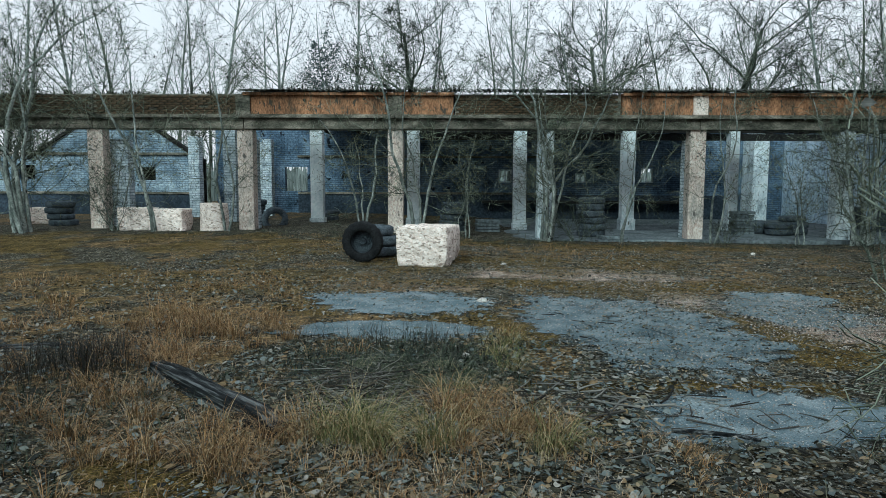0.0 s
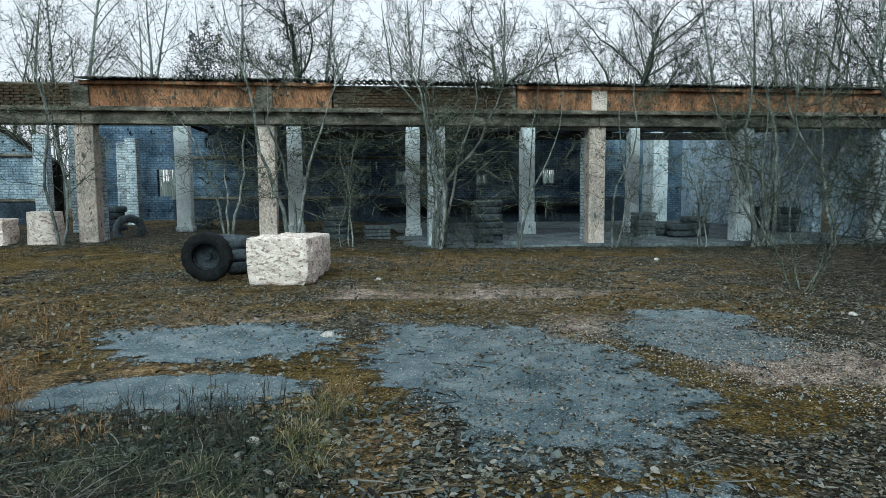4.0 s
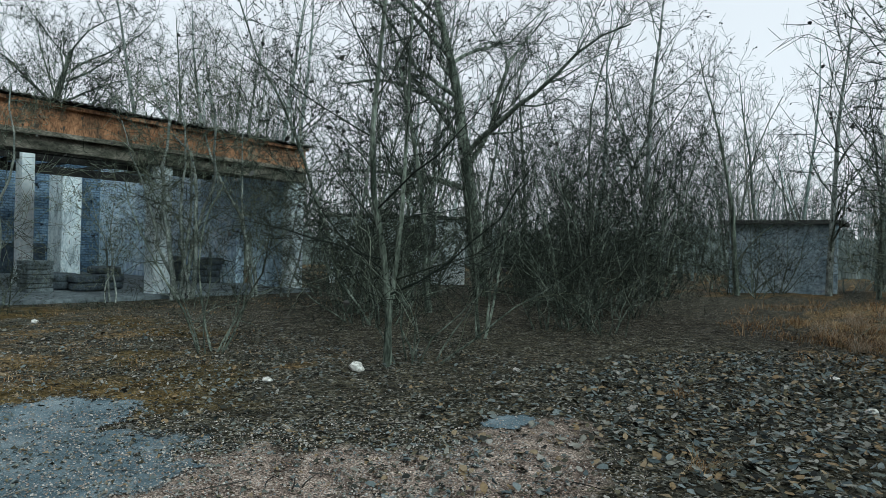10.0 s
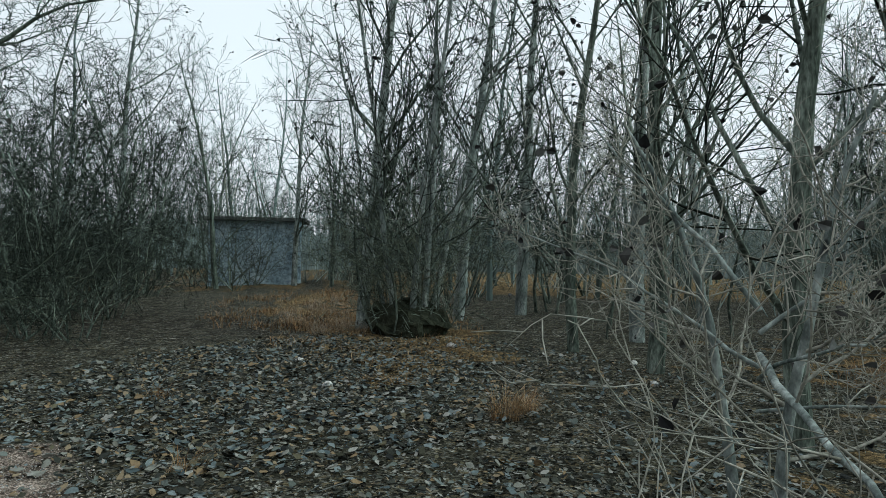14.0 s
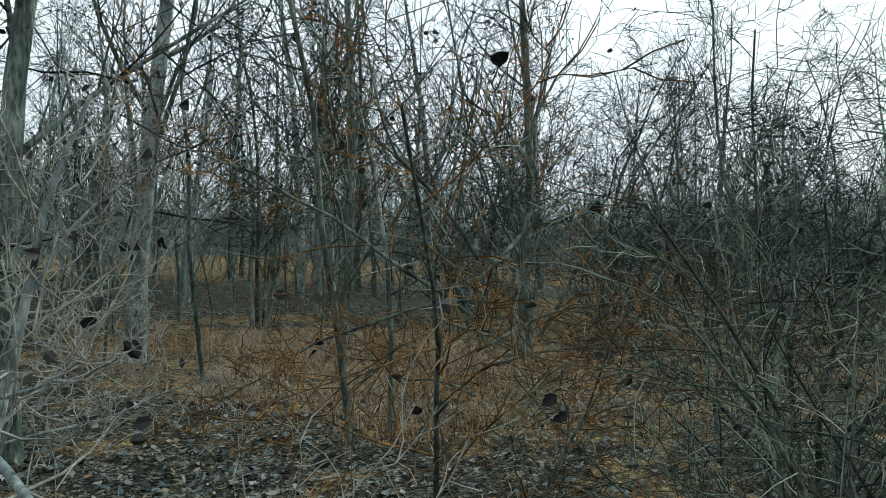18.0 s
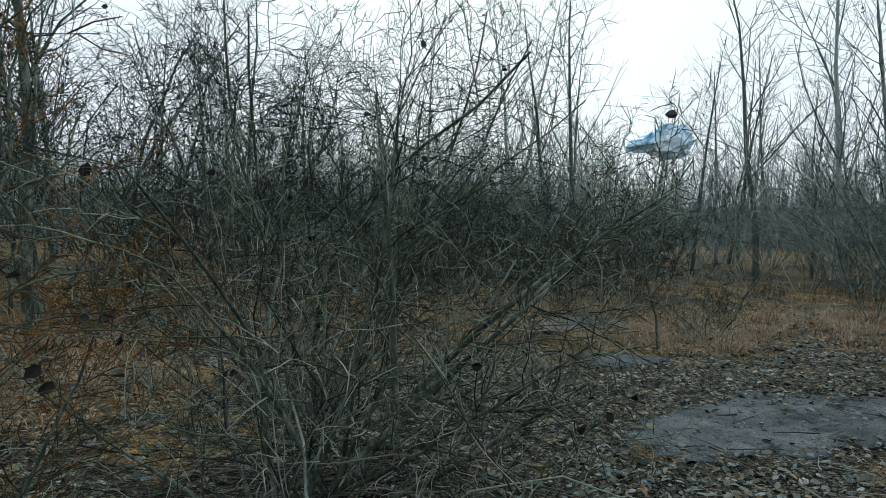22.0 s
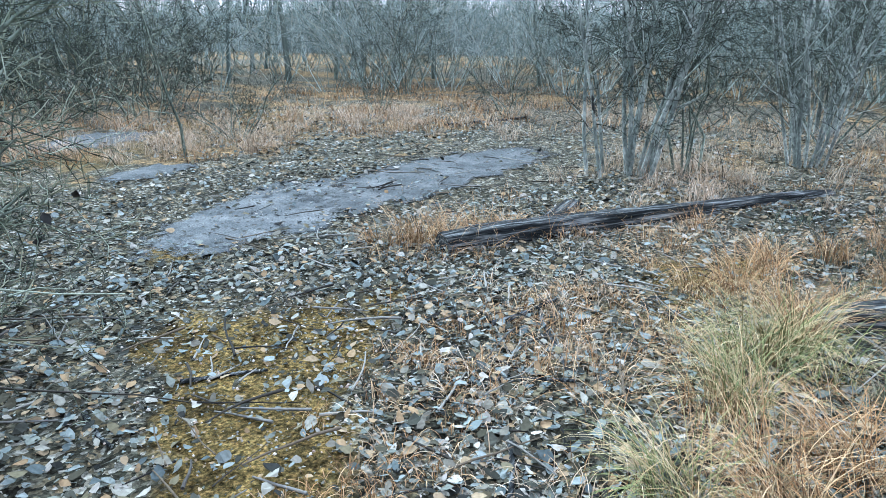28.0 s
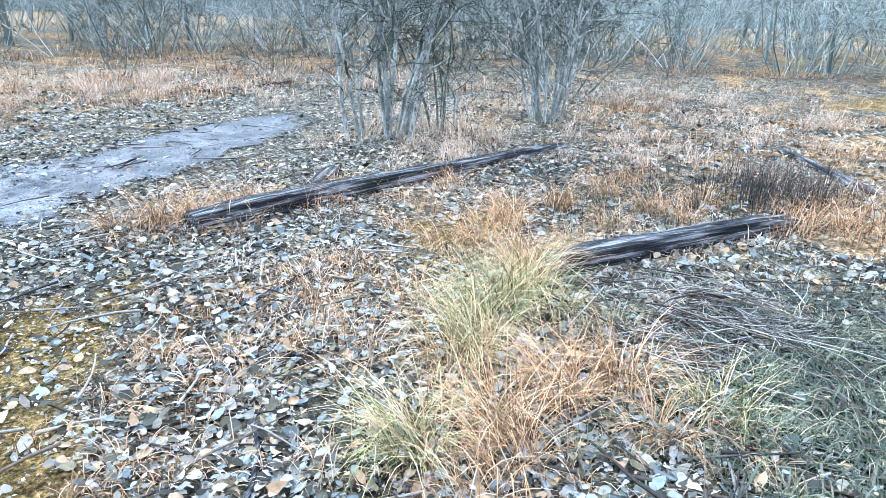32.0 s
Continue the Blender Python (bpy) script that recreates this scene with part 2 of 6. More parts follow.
M_STICK = island_material("fallen_grey_sticks", [(0.022, 0.021, 0.02), (0.06, 0.057, 0.053), (0.13, 0.127, 0.12), (0.035, 0.032, 0.028), (0.19, 0.185, 0.17), (0.085, 0.07, 0.052)])
M_POD = island_material("withered_dark_leaves", [(0.02, 0.02, 0.02), (0.05, 0.048, 0.045), (0.10, 0.10, 0.095)])
M_IVYLEAF = island_material("dull_ivy_leaves", [(0.05, 0.07, 0.075), (0.09, 0.11, 0.115), (0.07, 0.09, 0.085)])
M_CHIP = island_material("pale_stone_chips", [(0.21, 0.2, 0.19), (0.276, 0.247, 0.224), (0.483, 0.448, 0.414), (0.218, 0.172, 0.144), (0.4, 0.37, 0.345), (0.172, 0.172, 0.178), (0.345, 0.287, 0.241)])
M_WEED = island_material("grey_weed_stalks", [(0.025, 0.025, 0.022), (0.06, 0.056, 0.05), (0.04, 0.04, 0.036)])


def brick_courses(m):
    """Shallow courses showing through the limewash."""
    n, l = m.node_tree.nodes, m.node_tree.links
    b = n["Principled BSDF"]
    tc, sp, ad, cb, br, mx = (n.new("ShaderNode" + k) for k in ("TexCoord", "SeparateXYZ", "Math", "CombineXYZ", "TexBrick", "MixRGB"))
    l.new(tc.outputs["Object"], sp.inputs[0])
    l.new(sp.outputs["X"], ad.inputs[0])
    l.new(sp.outputs["Y"], ad.inputs[1])
    l.new(ad.outputs[0], cb.inputs["X"])
    l.new(sp.outputs["Z"], cb.inputs["Y"])
    l.new(cb.outputs[0], br.inputs["Vector"])
    br.inputs["Scale"].default_value, br.inputs["Mortar Size"].default_value = 1.0, 0.014
    br.inputs["Brick Width"].default_value, br.inputs["Row Height"].default_value = 0.3, 0.11
    br.inputs["Color1"].default_value, br.inputs["Color2"].default_value, br.inputs["Mortar"].default_value = (1, 1, 1, 1), (0.72, 0.74, 0.77, 1), (0.4, 0.42, 0.44, 1)
    mx.blend_type, mx.inputs["Fac"].default_value = "MULTIPLY", 1.0
    l.new(b.inputs["Base Color"].links[0].from_socket, mx.inputs["Color1"])
    l.new(br.outputs["Color"], mx.inputs["Color2"])
    l.new(mx.outputs["Color"], b.inputs["Base Color"])


brick_courses(M_WALL)
brick_courses(M_BACK)
brick_courses(M_WHITE_BRICK)


# ---- mesh helpers ----
def mesh_object(name, verts, faces, mat, parent=None, label="", smooth=False):
    me = bpy.data.meshes.new(name)
    me.from_pydata([tuple(v) for v in verts], [], [tuple(f) for f in faces])
    if mat:
        me.materials.append(mat)
    if smooth:
        me.polygons.foreach_set("use_smooth", [True] * len(me.polygons))
    me.update()
    ob = new(name, me)
    if parent:
        ob.parent = parent
    if label:
        ob["label"] = label
    return ob


def part(name, bm, mat, parent, label=""):
    me = bpy.data.meshes.new(name)
    bm.to_mesh(me)
    bm.free()
    me.materials.append(mat)
    ob = new(name, me)
    ob.parent = parent
    if label:
        ob["label"] = label
    return ob


def box_bm(x0, y0, z0, x1, y1, z1, bevel=0.0, bm=None, rough=0.0, cuts=0):
    b = bm or bmesh.new()
    made = bmesh.ops.create_cube(b, size=1.0)["verts"]
    for v in made:
        v.co = Vector((x0 + (v.co.x + 0.5) * (x1 - x0), y0 + (v.co.y + 0.5) * (y1 - y0), z0 + (v.co.z + 0.5) * (z1 - z0)))
    if bevel and not bm:
        bmesh.ops.bevel(b, geom=list(b.edges), offset=bevel, segments=2, profile=0.6, affect="EDGES")
    if cuts and not bm:
        bmesh.ops.subdivide_edges(b, edges=list(b.edges), cuts=cuts, use_grid_fill=True)
    if rough and not bm:
        for v in b.verts:
            v.co += noise.noise_vector(v.co * 3.1) * rough + noise.noise_vector(v.co * 9.0) * rough * 0.5
    return b


def empty(name, x=0.0, y=0.0, z=0.0, rz=0.0, **tags):
    ob = new(name)
    ob.empty_display_size = 0.1
    ob.matrix_basis = pose(x, y, z, 0, 0, rz)
    return tagged(ob, **tags)


def fbm(x, y, s, seed=0.0):
    return noise.fractal(Vector((x / s + seed, y / s - seed * 1.7, seed * 3.1)), 0.6, 2.0, 4)


def ss(a, b, v):
    t = min(1.0, max(0.0, (v - a) / (b - a)))
    return t * t * (3 - 2 * t)


def ground_z(x, y):
    """The yard: nearly level, rising a little towards the west end of the building."""
    z = 0.33 * ss(15, 22, y) * ss(3, -9, x) - 0.06 * ss(15, 22, y) * ss(4, 10, x)
    z += 0.025 * fbm(x, y, 2.6, 2.0) * ss(0, 2, math.hypot(x, y - 4))
    return z


# ---- ground ----
def axis(lo, hi, mid0, mid1, step):
    a = list(np.arange(mid0, mid1 + 1e-6, step))
    d, v = step, mid1
    while v < hi:
        d *= 1.25
        v += d
        a.append(v)
    d, v = step, mid0
    while v > lo:
        d *= 1.25
        v -= d
        a.insert(0, v)
    return a


def blob(x, y, cx, cy, rx, ry, ang=0.0, edge=0.35):
    """1 inside a ragged ellipse, 0 outside."""
    c, s = math.cos(radians(ang)), math.sin(radians(ang))
    u, v = (c * (x - cx) + s * (y - cy)) / rx, (-s * (x - cx) + c * (y - cy)) / ry
    r = math.hypot(u, v) + edge * fbm(x, y, 0.9, cx + 3 * cy)
    return 1 - ss(0.8, 1.1, r)


GX, GY = axis(-700, 700, -14, 14, 0.2), axis(-700, 700, -6, 23, 0.2)
gv, gf, zone = [], [], []
nx, ny = len(GX), len(GY)
for y in GY:
    for x in GX:
        far = max(abs(x) - 20, abs(y - 8) - 25, 0)
        gv.append((x, y, ground_z(x, y) + (0.02 * fbm(x, y, 9, 5) * min(far, 20))))
        sand = max(blob(x, y, -0.2, 14.2, 2.6, 1.0), blob(x, y, 2.9, 8.8, 1.7, 0.9, -25), blob(x, y, 3.5, 7.6, 1.4, 0.6, 10), blob(x, y, 0.2, 10.6, 0.8, 0.35, -20), 0.8 * blob(x, y, 5.0, 8.0, 1.0, 0.5), blob(x, y, 0.45, 13.3, 0.9, 1.1, 0), 0.9 * blob(x, y, 0.85, 10.9, 0.35, 0.9, -10), 0.7 * blob(x, y, 1.5, 11.6, 0.8, 0.4, -10), 0.6 * blob(x, y, -3.5, 12.6, 2.0, 0.7))
        moss = max(blob(x, y, 1.9, 7.9, 1.3, 0.6, 10), blob(x, y, -2.0, 3.2, 0.8, 0.75, 20, 0.5), blob(x, y, -2.9, 1.2, 0.6, 0.35, 25), blob(x, y, -0.2, 12.9, 3.5, 0.7, -5), blob(x, y, -2.3, 9.4, 0.7, 1.6, 25), blob(x, y, 1.0, 9.6, 0.4, 1.9, 15, 0.5), blob(x, y, -0.6, 6.7, 1.5, 0.3, 0, 0.5), 0.75 * blob(x, y, 2.5, 12.0, 3.5, 1.0), 0.7 * blob(x, y, -3.6, 4.6, 0.7, 0.3, -30), 0.7 * blob(x, y, -7, 13, 5, 1.6), 0.8 * blob(x, y, -6.5, -4.0, 4.0, 1.6, 20), 0.6 * blob(x, y, 3.2, 4.6, 0.8, 0.5))
        moss = max(moss, 0.85 * ss(0.12, 0.4, fbm(x, y, 2.2, 9)) * ss(17, 13, y) * ss(6, 10, y) * ss(6, 3, x))
        straw = max(0.9 * blob(x, y, -8, 11, 7, 4.5, -10, 0.6), 0.8 * blob(x, y, -10, -7, 9, 6, 30), 0.9 * blob(x, y, 17, 6, 9, 2.2, 10), 0.8 * blob(x, y, 2, -12, 5, 7), 0.55 * ss(16.5, 18.5, y + fbm(x, y, 3, 4)) * ss(23, 21, y) * ss(9, 6, x), 0.7 * ss(22, 40, abs(x)), 0.6 * blob(x, y, -9, 6, 4, 5, 0), 0.85 * blob(x, y, 5.5, -3.0, 6, 3.6, -10, 0.7), 0.8 * blob(x, y, -3.5, -6, 4, 3, 0, 0.6))
        near_moss = max(blob(x, y, -2.0, 3.2, 0.85, 0.8, 20, 0.5), blob(x, y, -2.9, 1.25, 0.7, 0.4, 25), 0.9 * blob(x, y, -1.2, 3.9, 0.5, 0.35, 40, 0.6), 0.8 * blob(x, y, -4.6, 4.7, 0.8, 0.3, -30, 0.6), 0.8 * blob(x, y, -3.4, 6.9, 0.5, 0.3, 0, 0.6))
        moss = max(near_moss, 0.8 * moss, 0.72 * ss(11.5, 15, y + 1.5 * fbm(x, y, 3, 7)) * ss(23, 21, y) * ss(9, 6, x) * ss(-0.35, 0.2, fbm(x, y, 2.0, 21)))
        straw = max(0.85 * straw, (0.55 + 0.5 * fbm(x, y, 1.5, 41)) * ss(11, 18, math.hypot(x, y - 5)) * ss(2, -4, x) * ss(18, 14, y), 0.7 * ss(22, 30, math.hypot(x, y - 5)))
        straw = max(straw, 0.8 * ss(9, 12, y) * ss(22.5, 20, y) * ss(9, 5, x) * ss(-0.3, 0.25, fbm(x, y, 1.6, 33)))
        straw *= min(1.0, max(0.25, 0.62 + 0.9 * fbm(x, y, 1.1, 51))) if x < 0 or y > 6 else 1.0
        zone.append((0.85 * sand, moss, straw, 1.0))
for j in range(ny - 1):
    for i in range(nx - 1):
        a = j * nx + i
        gf.append((a, a + 1, a + nx + 1, a + nx))
M_GROUND = bpy.data.materials.new("leaf_strewn_earth")


def ground_material(m):
    m.use_nodes = True
    n, l = m.node_tree.nodes, m.node_tree.links
    b = n["Principled BSDF"]
    at, sep, tc = n.new("ShaderNodeVertexColor"), n.new("ShaderNodeSeparateColor"), n.new("ShaderNodeTexCoord")
    at.layer_name = "zone"
    l.new(at.outputs["Color"], sep.inputs["Color"])

    def nz(scale, detail=8.0, rough=0.6):
        t = n.new("ShaderNodeTexNoise")
        t.inputs["Scale"].default_value, t.inputs["Detail"].default_value, t.inputs["Roughness"].default_value = scale, detail, rough
        l.new(tc.outputs["Object"], t.inputs["Vector"])
        return t.outputs["Fac"]

    def rp(fac, stops):
        r = n.new("ShaderNodeValToRGB")
        e = r.color_ramp.elements
        for i, (p, c) in enumerate(stops):
            el = e[i] if i < 2 else e.new(p)
            el.position, el.color = p, (*c, 1)
        l.new(fac, r.inputs["Fac"])
        return r.outputs["Color"]

    def mixc(f, a, c2):
        x = n.new("ShaderNodeMixRGB")
        l.new(f, x.inputs["Fac"])
        l.new(a, x.inputs["Color1"])
        l.new(c2, x.inputs["Color2"])
        return x.outputs["Color"]

    def edge(sock, nf, lo=0.35, hi=0.6):
        a, r = n.new("ShaderNodeMath"), n.new("ShaderNodeMapRange")
        a.operation = "MULTIPLY_ADD"
        l.new(nf, a.inputs[0])
        a.inputs[1].default_value = 0.9
        s2 = n.new("ShaderNodeMath")
        s2.operation = "ADD"
        l.new(sock, a.inputs[2])
        l.new(a.outputs[0], s2.inputs[0])
        s2.inputs[1].default_value = -0.45
        l.new(s2.outputs[0], r.inputs["Value"])
        r.inputs["From Min"].default_value, r.inputs["From Max"].default_value = lo, hi
        return r.outputs["Result"]

    vor = n.new("ShaderNodeTexVoronoi")
    vor.inputs["Scale"].default_value = 36.0
    warp = n.new("ShaderNodeVectorMath")
    wz = n.new("ShaderNodeTexNoise")
    wz.inputs["Scale"].default_value = 9.0
    l.new(tc.outputs["Object"], wz.inputs["Vector"])
    warp.operation = "MULTIPLY_ADD"
    l.new(wz.outputs["Color"], warp.inputs[0])
    warp.inputs[1].default_value = (0.12, 0.12, 0.12)
    l.new(tc.outputs["Object"], warp.inputs[2])
    l.new(warp.outputs[0], vor.inputs["Vector"])
    vsep = n.new("ShaderNodeSeparateColor")
    l.new(vor.outputs["Color"], vsep.inputs["Color"])
    litter = rp(vsep.outputs[0], [(0.0, (0.005, 0.005, 0.004)), (1.0, (0.25, 0.238, 0.205)), (0.3, (0.022, 0.022, 0.016)), (0.55, (0.065, 0.063, 0.05)), (0.72, (0.10, 0.08, 0.046)), (0.88, (0.14, 0.14, 0.126))])
    fine, mid, big = nz(55), nz(7), nz(0.8)
    earth = rp(mid, [(0.34, (0.012, 0.012, 0.008)), (0.66, (0.095, 0.088, 0.058))])
    base = mixc(rp(big, [(0.35, (0.6, 0.6, 0.6)), (0.62, (1, 1, 1))]), earth, litter)
    sand = rp(nz(75, 6, 0.7), [(0.38, (0.06, 0.048, 0.038)), (0.5, (0.25, 0.195, 0.16)), (0.62, (0.60, 0.49, 0.42))])
    moss = rp(nz(34, 10, 0.8), [(0.38, (0.012, 0.012, 0.004)), (0.5, (0.08, 0.06, 0.021)), (0.62, (0.205, 0.138, 0.05))])
    straw = rp(nz(16, 8, 0.75), [(0.36, (0.022, 0.018, 0.011)), (0.5, (0.12, 0.088, 0.045)), (0.64, (0.33, 0.225, 0.11))])
    col = mixc(edge(sep.outputs[2], mid), base, straw)
    col = mixc(edge(sep.outputs[0], nz(9, 10, 0.75), 0.3, 0.85), col, sand)
    col = mixc(edge(sep.outputs[1], nz(8, 12, 0.8), 0.34, 0.8), col, moss)
    ov = n.new("ShaderNodeMixRGB")
    ov.blend_type, ov.inputs["Fac"].default_value = "OVERLAY", 0.8
    l.new(col, ov.inputs["Color1"])
    l.new(rp(fine, [(0.34, (0.1, 0.1, 0.1)), (0.66, (0.9, 0.9, 0.9))]), ov.inputs["Color2"])
    ov2 = n.new("ShaderNodeMixRGB")
    ov2.blend_type, ov2.inputs["Fac"].default_value = "OVERLAY", 0.75
    l.new(ov.outputs["Color"], ov2.inputs["Color1"])
    l.new(rp(nz(3.2, 12, 0.8), [(0.4, (0.08, 0.08, 0.08)), (0.6, (0.93, 0.93, 0.93))]), ov2.inputs["Color2"])
    l.new(ov2.outputs["Color"], b.inputs["Base Color"])
    b.inputs["Roughness"].default_value, b.inputs["Specular IOR Level"].default_value = 0.95, 0.05
    hm, bp = n.new("ShaderNodeMath"), n.new("ShaderNodeBump")
    hm.operation = "ADD"
    l.new(fine, hm.inputs[0])
    l.new(vor.outputs["Distance"], hm.inputs[1])
    bp.inputs["Strength"].default_value, bp.inputs["Distance"].default_value = 0.8, 0.03
    l.new(hm.outputs[0], bp.inputs["Height"])
    l.new(bp.outputs["Normal"], b.inputs["Normal"])


ground_material(M_GROUND)
ground = tagged(mesh_object("ground", gv, gf, M_GROUND, smooth=True), "leaf-strewn earth yard with moss, gravel and straw", "ground", kind="structure")
zl = ground.data.color_attributes.new("zone", "FLOAT_COLOR", "POINT")
zl.data.foreach_set("color", np.array(zone, dtype=np.float32).ravel())


# ---- old asphalt showing through the litter ----
def worn_rim(m):
    """Lets the earth show through where the asphalt has crumbled, thickest towards the rim, and grows moss in its hollows."""
    n, l = m.node_tree.nodes, m.node_tree.links
    b, out = n["Principled BSDF"], n["Material Output"]
    at, nz, ad, mr = n.new("ShaderNodeAttribute"), n.new("ShaderNodeTexNoise"), n.new("ShaderNodeMath"), n.new("ShaderNodeMapRange")
    tc, tr, mx = n.new("ShaderNodeTexCoord"), n.new("ShaderNodeBsdfTransparent"), n.new("ShaderNodeMixShader")
    at.attribute_name = "rim"
    nz.inputs["Scale"].default_value, nz.inputs["Detail"].default_value, nz.inputs["Roughness"].default_value = 2.6, 12.0, 0.75
    l.new(tc.outputs["Object"], nz.inputs["Vector"])
    ad.operation = "MULTIPLY_ADD"
    l.new(nz.outputs["Fac"], ad.inputs[0])
    ad.inputs[1].default_value = 1.5
    l.new(at.outputs["Fac"], ad.inputs[2])
    mr.inputs["From Min"].default_value, mr.inputs["From Max"].default_value = 1.5, 1.62
    l.new(ad.outputs[0], mr.inputs["Value"])
    l.new(mr.outputs["Result"], mx.inputs["Fac"])
    l.new(b.outputs[0], mx.inputs[1])
    l.new(tr.outputs[0], mx.inputs[2])
    l.new(mx.outputs[0], out.inputs["Surface"])
    src = b.inputs["Base Color"].links[0].from_socket
    mo, mm, mc = n.new("ShaderNodeTexNoise"), n.new("ShaderNodeMapRange"), n.new("ShaderNodeMixRGB")
    mo.inputs["Scale"].default_value, mo.inputs["Detail"].default_value, mo.inputs["Roughness"].default_value = 1.7, 10.0, 0.72
    l.new(tc.outputs["Object"], mo.inputs["Vector"])
    mm.inputs["From Min"].default_value, mm.inputs["From Max"].default_value = 0.63, 0.68
    l.new(mo.outputs["Fac"], mm.inputs["Value"])
    l.new(mm.outputs["Result"], mc.inputs["Fac"])
    l.new(src, mc.inputs["Color1"])
    mc.inputs["Color2"].default_value = (0.075, 0.068, 0.028, 1)
    l.new(mc.outputs["Color"], b.inputs["Base Color"])


M_SILT = material("silty_grey_asphalt", [(0.043, 0.048, 0.053), (0.075, 0.081, 0.086), (0.118, 0.123, 0.127)], 2.6, 0.9, 0.8, 60, spots=((0.035, 0.035, 0.033), 14, 0.12))
worn_rim(M_ASPHALT)
worn_rim(M_SILT)


def patch(cx, cy, rx, ry, ang, seed, label, mat):
    """An irregular sheet of asphalt, its rim eaten by moss and gravel."""
    vs, fs, rim, rings, seg = [], [], [], 10, 120
    c, s = math.cos(radians(ang)), math.sin(radians(ang))
    for k in range(rings + 1):
        for i in range(seg):
            a = 2 * math.pi * i / seg
            wob = 1.16 + 0.26 * fbm(math.cos(a) * 2, math.sin(a) * 2, 1.3, seed)
            q = k / rings * wob
            u, v = rx * q * math.cos(a), ry * q * math.sin(a)
            x, y = cx + c * u - s * v, cy + s * u + c * v
            vs.append((x, y, ground_z(x, y) + ((0.012 + 0.004 * (seed % 2)) if k < rings else -0.02)))
            rim.append(k / rings)
    for k in range(rings):
        for i in range(seg):
            j = (i + 1) % seg
            fs.append((k * seg + i, k * seg + j, (k + 1) * seg + j, (k + 1) * seg + i))
    ob = tagged(mesh_object("road", vs, fs, mat, smooth=True), label, "asphalt", kind="structure")
    ob.data.attributes.new("rim", "FLOAT", "POINT").data.foreach_set("value", rim)
    return ob


PATCHES = [(-0.45, 9.4, 1.3, 2.5, 14, 1.0), (-0.2, 5.9, 1.15, 0.62, 8, 2.0), (-3.5, 10.9, 1.5, 0.95, -8, 3.0), (-3.5, 8.95, 1.35, 0.6, 0, 3.7), (2.6, 11.5, 0.8, 0.8, -10, 4.0), (2.1, 10.1, 1.0, 1.1, 20, 5.0),
           (-3.85, 1.0, 1.45, 0.62, 18, 6.0), (-6.3, 1.2, 2.3, 0.7, -2, 7.0), (-4.2, -1.5, 0.6, 0.32, 10, 8.0), (-5.0, -4.3, 1.1, 0.6, 30, 9.0), (5.2, 8.4, 0.3, 0.2, 0, 10.0), (3.4, 6.9, 0.45, 0.22, 10, 11.0)]
for i, p in enumerate(PATCHES):
    if 6 <= i <= 9:
        patch(*p, "silty grey asphalt patch strewn with leaves and twigs", M_SILT)
    else:
        patch(*p, "worn blue-grey asphalt patch edged with moss and gravel", M_ASPHALT)

# ---- the open-fronted building ----
YF, XE = 22.9, 15.1          # front line of columns, east end
COLS = [-19.8, -14.8, -9.8, -4.8, 0.2, 5.2, 10.1]
Z_LINTEL, Z_BAND, Z_CORN, Z_ROOF = 3.66, 4.12, 4.74, 4.95
YB = 36.5
building = empty("open_fronted_building", 0, YF, 0, label="derelict open-fronted brick and concrete garage with orange fascia", category="building")


def local(ob):
    """Hang a mesh, modelled in world metres, under the building."""
    ob.matrix_parent_inverse = Matrix.Translation((0, -YF, 0))
    return ob


def bpart(name, bm, mat, label=""):
    return local(part(name, bm, mat, building, label))


for i, x in enumerate(COLS):
    base = ground_z(x, YF) - 0.3
    bm = box_bm(x, YF, base, x + 0.52, YF + 0.5, Z_LINTEL, 0.03, rough=0.012, cuts=3)
    col = bpart("column", bm, M_PLASTER if i in (1, 2, 3, 5) else M_CONCRETE, "flaking plastered column" if i in (1, 2, 3, 5) else "bare concrete column")
    if i in (1, 2, 5):
        bm = box_bm(x + 0.02, YF + 0.5, base, x + 1.1 if i == 1 else x + 0.5, YF + 0.95, Z_LINTEL - 0.3, 0.04, rough=0.02, cuts=3)
        bpart("brick_pier", bm, M_WHITE_BRICK, "whitewashed brick pier behind the column")
bpart("end_column", box_bm(XE - 0.1, YF, -0.3, XE + 0.4, YF + 0.5, Z_LINTEL, 0.03, rough=0.012, cuts=2), M_CONCRETE)

edges = [-28.0] + COLS[1:] + [XE + 0.4]
for i in range(len(edges) - 1):
    x0, x1 = edges[i] + (0.0 if i == 0 else 0.26), edges[i + 1] + (0.26 if i < len(edges) - 2 else 0)
    bpart("lintel", box_bm(x0 + 0.01, YF - 0.10, Z_LINTEL, x1 - 0.01, YF + 0.5, Z_BAND - 0.12, 0.02, rough=0.012, cuts=4), M_LEDGE)
    bpart("ledge", box_bm(x0 + 0.005, YF - 0.26, Z_BAND - 0.12, x1 - 0.005, YF + 0.45, Z_BAND, 0.02, rough=0.01, cuts=4), M_LEDGE)
    if i in (2, 3, 5, 6):
        bpart("pilaster", box_bm(x0 - 0.24, YF - 0.13, Z_BAND, x0 + 0.24, YF + 0.3, Z_CORN, 0.02, rough=0.01, cuts=2), M_PLASTER if i == 5 else M_ORANGE if i == 6 else M_LEDGE)

